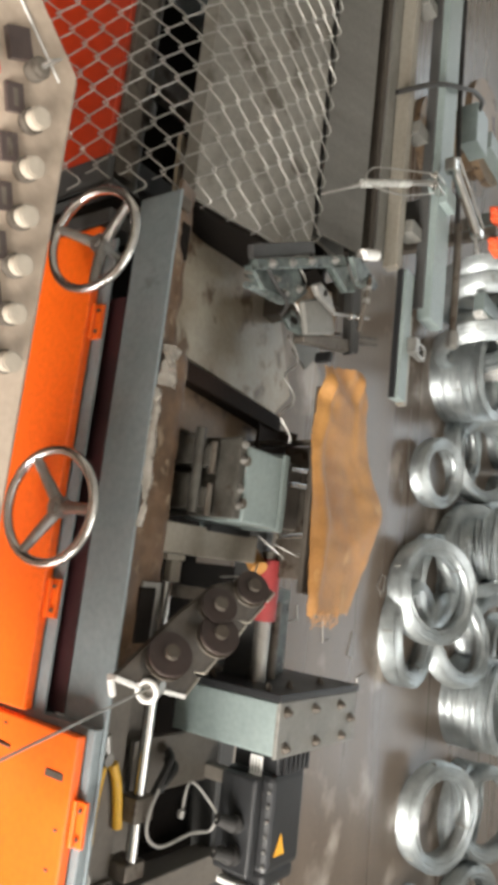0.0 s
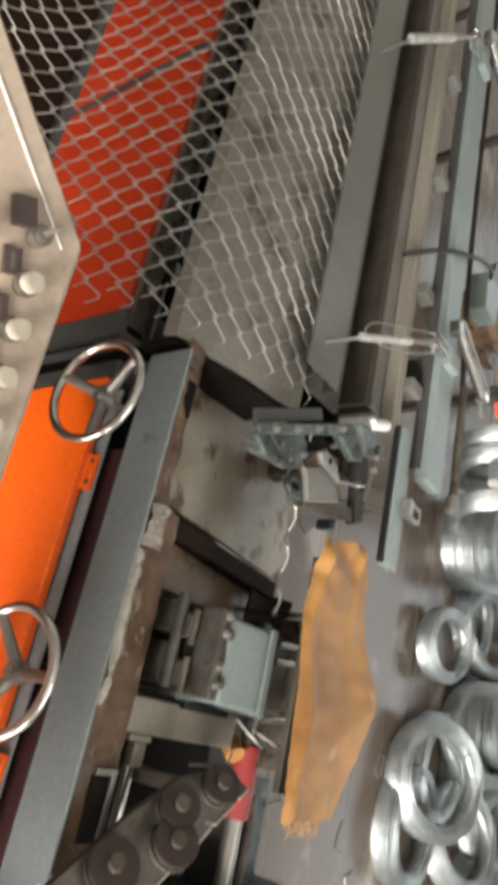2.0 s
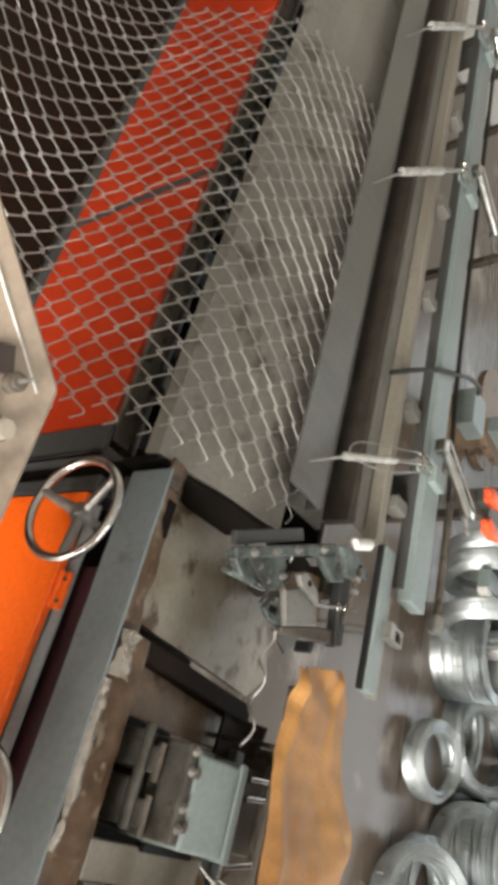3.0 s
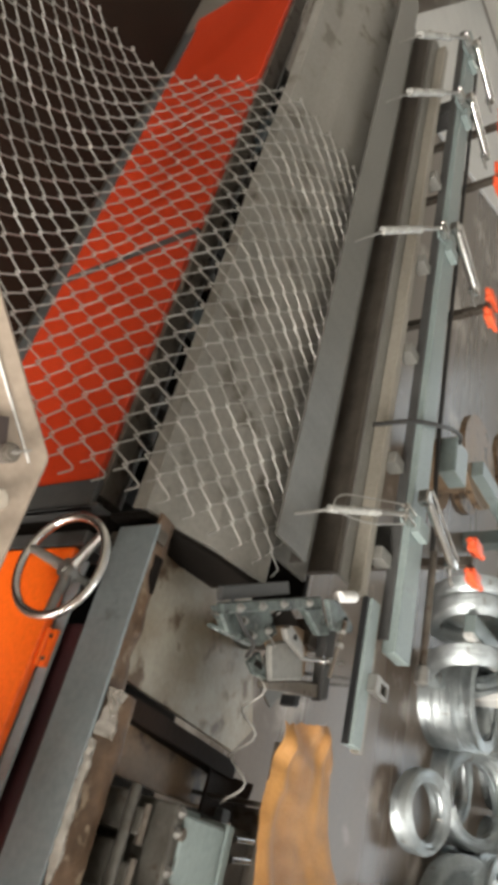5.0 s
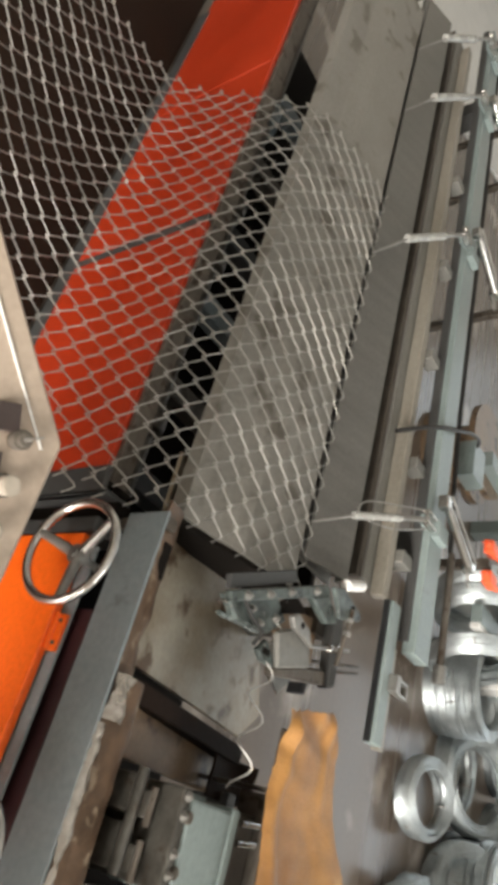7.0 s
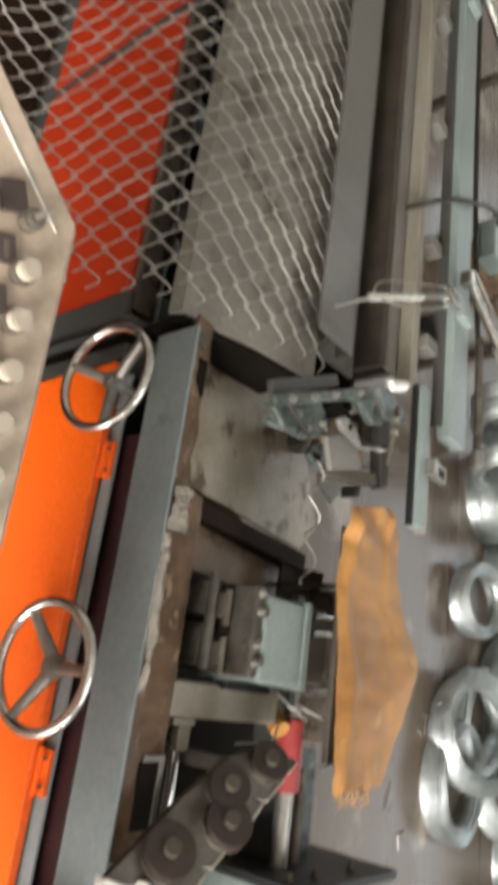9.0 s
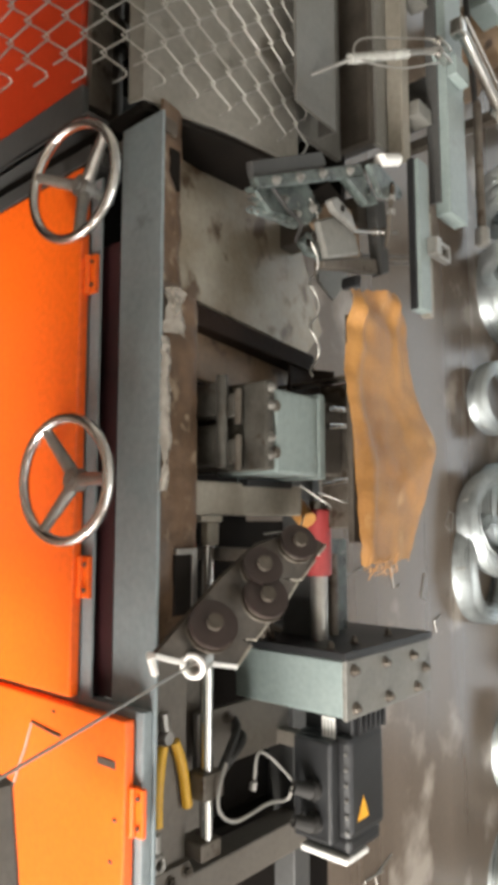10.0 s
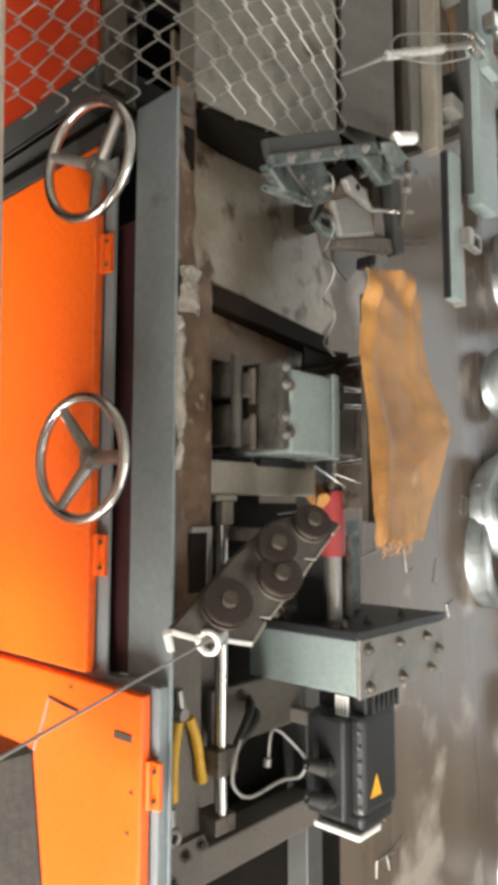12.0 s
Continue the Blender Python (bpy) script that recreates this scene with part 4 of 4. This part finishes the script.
# ---- pliers ----
pl = thing("pliers", "steel pliers with yellow plastic grips on the bed plate", "pliers")
part("jaw", merge(sweep(curve_pts([(0.388, 0.210, 0.608), (0.41, 0.214, 0.608), (0.436, 0.222, 0.608)], 6), 0.008, 8), rod((0.430, 0.216, 0.60), (0.430, 0.216, 0.617), 0.011, n=16)), STEEL, pl, smooth=True)
part("grip", sweep(curve_pts([(0.440, 0.234, 0.609), (0.470, 0.247, 0.61), (0.505, 0.257, 0.61), (0.556, 0.266, 0.61)], 8), 0.0095, 10), YELLOW, pl, "yellow plastic grip", True)
part("grip", sweep(curve_pts([(0.442, 0.208, 0.609), (0.475, 0.201, 0.61), (0.52, 0.197, 0.61), (0.569, 0.197, 0.61)], 8), 0.0095, 10), YELLOW, pl, "yellow plastic grip", True)
sp = tagged(obj("spanner", merge(box(0.585, 0.625, 0.198, 0.208, 0.601, 0.607, 0.002), ring(0.012, 0.006, pose(0.632, 0.203, 0.606), 18, 8)), STEEL), "small steel spanner on the bed plate", "spanner")

# ---- control console ----
con = thing("control_console", "beige sloping control console with push buttons and a key switch", "control panel")
CM = pose(-0.435, -0.348, 0.986, 7.1, 8.0, 5.6) @ Matrix.Scale(0.946, 4)
shell = part("console_shell", prism([(0, 0), (0.80, 0.0), (0.80, -0.46), (-0.47, -0.46), (-0.20, -0.19)], -0.22, 0.0, 0.005), BEIGE, con, "beige powder-coated steel box")
shell.matrix_basis = CM
part("rim_line", moved(box(-0.11, 0.11, -0.0012, 0.0012, 0.0, 0.0012, 0), pose(-0.062, -0.100, 0.0005, 0, 0, 43.5)), WHITE, shell)
key = part("key_switch", merge(rod((0.022, -0.056, 0), (0.022, -0.056, 0.020), 0.0115, n=24, bev=0.002), rod((0.022, -0.056, 0.020), (0.022, -0.056, 0.024), 0.008, n=20)), DULL, shell, "dull steel key switch", True)
part("key", merge(box(0.020, 0.024, -0.058, -0.054, 0.024, 0.036, 0), moved(box(-0.0012, 0.0012, -0.007, 0.007, 0, 0.020, 0.001), pose(0.022, -0.056, 0.032, 0, 0, 35))), STEEL, key)
part("name_tag", moved(box(-0.016, 0.016, -0.013, 0.013, 0, 0.010, 0.001), pose(0.004, -0.078, 0, 0, 0, 20)), DARKPLASTIC, shell, "small dark tag holder")
for k in range(6):
    bx, by = 0.075 + 0.0522 * k, -0.050 + 0.003 * k
    bt = part("push_button", rod((bx, by, 0), (bx, by, 0.012), 0.0135, n=28, bev=0.001), DULL, shell, "dull steel button collar", True)
    part("button_cap", rod((bx, by, 0.012), (bx, by, 0.029), 0.0118, n=28, bev=0.002), LENS, bt, "clear round button cap", True)
    tg = part("name_tag", moved(box(-0.015, 0.015, -0.010, 0.010, 0, 0.007, 0.001), pose(bx - 0.016, by - 0.022, 0, 0, 0, 15)), DARKPLASTIC, shell, "small dark tag holder")
    part("tag_bar", moved(box(-0.009, 0.009, -0.0025, 0.0025, 0.007, 0.0076, 0), pose(bx - 0.016, by - 0.022, 0, 0, 0, 15)), DULL, tg)
part("stop_button", merge(rod((0.052, -0.120, 0), (0.052, -0.120, 0.016), 0.013, n=24), rod((0.052, -0.120, 0.016), (0.052, -0.120, 0.032), 0.020, 0.018, n=32, bev=0.005)), REDKNOB, shell, "glossy red mushroom stop button", True)
part("console_post", box(0.05, 0.17, -0.80, -0.68, 0.0, 0.80, 0.006), BEIGE, con)
part("console_foot", box(-0.08, 0.30, -0.93, -0.55, 0.0, 0.02, 0.004), BEIGE, con)

stand = thing("wire_stand", "dark steel wire stand box beside the orange cover", "stand")
part("stand_box", prism([(0.312, -0.27), (0.312, -0.235), (0.62, -0.20), (0.62, -0.55), (0.312, -0.55)], 0.60, 0.885, 0.006), GRIME, stand)
part("stand_leg", box(0.45, 0.53, -0.45, -0.37, 0.0, 0.60, 0.004), DARKGREY, stand)

# ---- coils of wire on the floor ----


def coil_mesh(outer, height, width, loops, seed):
    """One long wire wound round and round."""
    rnd = random.Random(seed)
    pts, n = [], 52
    r0, z0 = outer - width / 2, height / 2
    for k in range(loops):
        a_r, a_z = rnd.random(), rnd.random()
        if rnd.random() < 0.75:
            a_r, a_z = (1.0, a_z) if rnd.random() < 0.5 else (a_r, float(rnd.random() < 0.7))
        r1, z1 = outer - width * (1 - a_r) * 0.96, height * a_z
        ph, wob = rnd.random() * 6.28, rnd.uniform(0.001, 0.004)
        for i in range(n):
            a, f = 2 * math.pi * i / n, min(1.0, i / (n * 0.3))
            rr, zz = r0 + (r1 - r0) * f + wob * math.sin(2 * a + ph), z0 + (z1 - z0) * f + wob * math.sin(3 * a + ph)
            pts.append((rr * math.cos(a), rr * math.sin(a), zz))
        r0, z0 = r1, z1
    return sweep(pts, 0.0045, 5)


COILS, CORES = {}, {}


def core_mesh(key):
    outer, height, width = key
    tmp = obj("coil_core", ring(outer - width / 2, width * 0.44, pose(0, 0, height / 2), 56, 12, 0.98 * height / width), COILWIRE, None, "", True)
    CORES[key] = tmp.data
    bpy.data.objects.remove(tmp)
    return CORES[key]


def coil(x, y, z, outer, height, width, rx=0, ry=0, rz=0, label="shiny galvanised wire coil lying on the floor"):
    key = (outer, height, width)
    if key not in COILS:
        COILS[key] = coil_mesh(outer, height, width, int(44 + 380 * height), len(COILS) + 1)
        ob = obj("wire_coil", COILS[key], COILWIRE, None, "", True)
        COILS[key] = ob.data
    else:
        ob = new("wire_coil", COILS[key])
    ob.matrix_world = pose(x, y, z, rx, ry, rz)
    core = new("coil_core", CORES.setdefault(key, None) or core_mesh(key))
    core.parent = ob
    for a in range(3):
        ang = 2.1 * a + x
        part("binding_wire", ring(width * 0.62, 0.004, pose((outer - width / 2) * math.cos(ang), (outer - width / 2) * math.sin(ang), height / 2, 90, 0, math.degrees(ang)), 16, 5, 1.0), GALV, ob)
    return tagged(ob, label, "wire coil", "wire coils")


BIG, MID, TALL, SMALL = (0.275, 0.10, 0.072), (0.238, 0.085, 0.062), (0.275, 0.30, 0.055), (0.195, 0.085, 0.055)
LEAN = "galvanised wire coil leaning on other coils"
STAND = "tall standing stack of galvanised wire"
coil(-0.60, 3.06, 0.06, *SMALL, 13, 2, 0, "smaller galvanised wire coil leaning on another coil")
coil(-0.80, 3.72, 0.10, *BIG, 26, 0, 0, LEAN)
coil(-0.86, 3.62, 0.0, *MID, 0, 0, 0)
coil(-0.20, 3.56, 0.14, *BIG, 26, -6, 0, LEAN)
coil(-0.26, 3.80, 0.0, *TALL, 0, 0, 40, STAND)
coil(0.07, 2.96, 0.12, *BIG, 25, -5, 0, LEAN)
coil(0.30, 2.92, 0.0, *BIG, 0, 0, 10)
coil(0.02, 3.20, 0.0, *BIG, 0, 0, 70)
coil(0.34, 3.48, 0.07, *BIG, 16, -14, 0, LEAN)
coil(0.30, 4.05, 0.11, *BIG, 24, 0, 20, LEAN)
coil(0.72, 3.86, 0.0, *TALL, 0, 0, 60, STAND)
coil(0.80, 4.46, 0.0, *TALL, 0, 0, 15, STAND)
coil(0.45, 4.60, 0.0, *BIG, 3, 0, 0)
coil(1.27, 3.30, 0.09, *BIG, 20, 2, 0, LEAN)
coil(1.40, 4.10, 0.12, *BIG, 28, 0, 0, LEAN)
coil(1.38, 3.95, 0.0, *BIG, 0, 0, 0)
coil(1.92, 3.20, 0.0, *TALL, 0, 0, 20, STAND)
coil(1.96, 3.98, 0.06, *BIG, 14, 0, 0, LEAN)
coil(2.32, 3.55, 0.0, *TALL, 0, 0, 35, STAND)
coil(2.40, 4.2, 0.0, *BIG, 2, 0, 0)
coil(-1.30, 3.78, 0.15, *BIG, 36, -16, 20, LEAN)
coil(-1.26, 3.36, 0.0, *TALL, 0, 0, 15, STAND)
coil(-0.55, 4.50, 0.0, *TALL, 0, 0, 0, STAND)
coil(-1.15, 4.5, 0.0, *TALL, 0, 0, 0, STAND)
coil(-1.75, 3.02, 0.30, *MID, 80, 0, 85, "galvanised wire coil hung on the rack arm")
coil(-1.64, 3.02, 0.30, *MID, 80, 0, 85, "galvanised wire coil hung on the rack arm")
coil(-1.36, 3.02, 0.30, *MID, 80, 0, 85, "galvanised wire coil hung on the rack arm")
coil(-1.6, 4.3, 0.0, *BIG, 0, 0, 20)
rack = thing("coil_rack", "sage-grey steel coil rack with a white post", "rack")
part("rack_bar", box(-1.535, -1.435, 2.75, 3.9, 0.36, 0.42, 0.005), SAGE, rack)
part("rack_edge", box(-1.4345, -1.405, 2.75, 3.9, 0.36, 0.41, 0.003), WHITE, rack, "white edge strip")
part("rack_bar", box(-2.50, -2.40, 2.75, 3.9, 0.33, 0.41, 0.005), SAGE, rack)
part("rack_post", box(-3.0, -1.36, 3.42, 3.52, 0.4255, 0.49, 0.005), WHITE, rack, "white painted bar")
part("rack_foot", box(-1.40, -1.28, 3.40, 3.56, 0.0, 0.425, 0.006), WHITE, rack)
part("rack_foot", box(-2.50, -2.40, 3.60, 3.72, 0.0, 0.33, 0.006), SAGE, rack)

# white sheet and dark pallet at the far end, brown carton
tagged(obj("white_board", prism([(-5.75, 1.48), (-8.7, 2.8), (-8.7, 6.0), (-7.4, 6.0), (-4.9, 1.2)], 0.0, 0.03, 0.004), WHITE), "large white board lying flat at the far end", "board")
tagged(obj("dark_crate", box(-8.9, -8.0, 0.6, 2.4, 0.0, 0.9, 0.02), DARKGREY), "dark crate by the far wall", "crate")
for x, y, w in ((-2.6, 2.9, 0.30), (-2.9, 3.5, 0.28)):
    tagged(obj("wood_reel", merge(rod((x, y, 0), (x, y, 0.04), w, n=32), rod((x, y, 0.04), (x, y, 0.30), w * 0.6, n=28), rod((x, y, 0.30), (x, y, 0.34), w, n=32)), BROWNPLATE, None, "", True), "brown wooden wire reel standing on the floor", "reel", "wire reels")

# wire scraps on the floor
rs = random.Random(5)
for i, (x, y) in enumerate(((1.30, 1.86), (1.40, 2.0), (1.44, 1.93), (0.25, 2.05), (0.30, 2.35), (0.02, 2.62), (0.10, 2.66), (0.62, 1.75), (0.20, 1.62), (0.27, 1.70), (0.75, 2.1), (0.5, 2.5))):
    a = rs.uniform(0, 6.28)
    l = rs.uniform(0.06, 0.14)
    pts = [(x, y, 0.004), (x + l * math.cos(a), y + l * math.sin(a), 0.004), (x + l * math.cos(a) + 0.06 * math.cos(a + 1.6), y + l * math.sin(a) + 0.06 * math.sin(a + 1.6), 0.004)]
    tagged(obj("wire_scrap", sweep(pts, 0.003, 5), GALV), "bent galvanised wire scrap on the floor", "wire scrap", "floor scraps")


# ---- what moves ----
def motions():
    """The carriage slides out and back, its flap lifts, the mesh goes with it, the spiral turns."""
    states = [(0.0, 1), (1.65, 1), (1.95, 0), (5.02, 0), (5.27, 1), (7.85, 1), (8.12, 0), (11.22, 0), (11.47, 1), (12.0, 1)]
    walk(carriage, [(t, pose(0, OUT * s, 0)) for t, s in states])
    walk(mesh, [(t, pose(0.035 * s, OUT * s, 0)) for t, s in states])
    lift = [(0.0, 18, 0), (1.60, 18, 0), (1.78, 34, 0.3), (1.98, DROP_A, 1), (5.02, DROP_A, 1), (5.18, 38, 0.5), (5.32, 18, 0), (7.80, 18, 0), (7.95, 34, 0.3), (8.15, DROP_A, 1), (11.20, DROP_A, 1), (11.36, 38, 0.5), (11.50, 18, 0), (12.0, 18, 0)]
    walk(flap, [(t, pose(0, FY - DROP_Y * s, FZ - DROP_Z * s, a, 0, 0)) for t, a, s in lift])
    walk(spiral, [(0.1 * k, pose(0, 0.398, 0.80, 70 * k, 0, 0)) for k in range(121)])


motions()
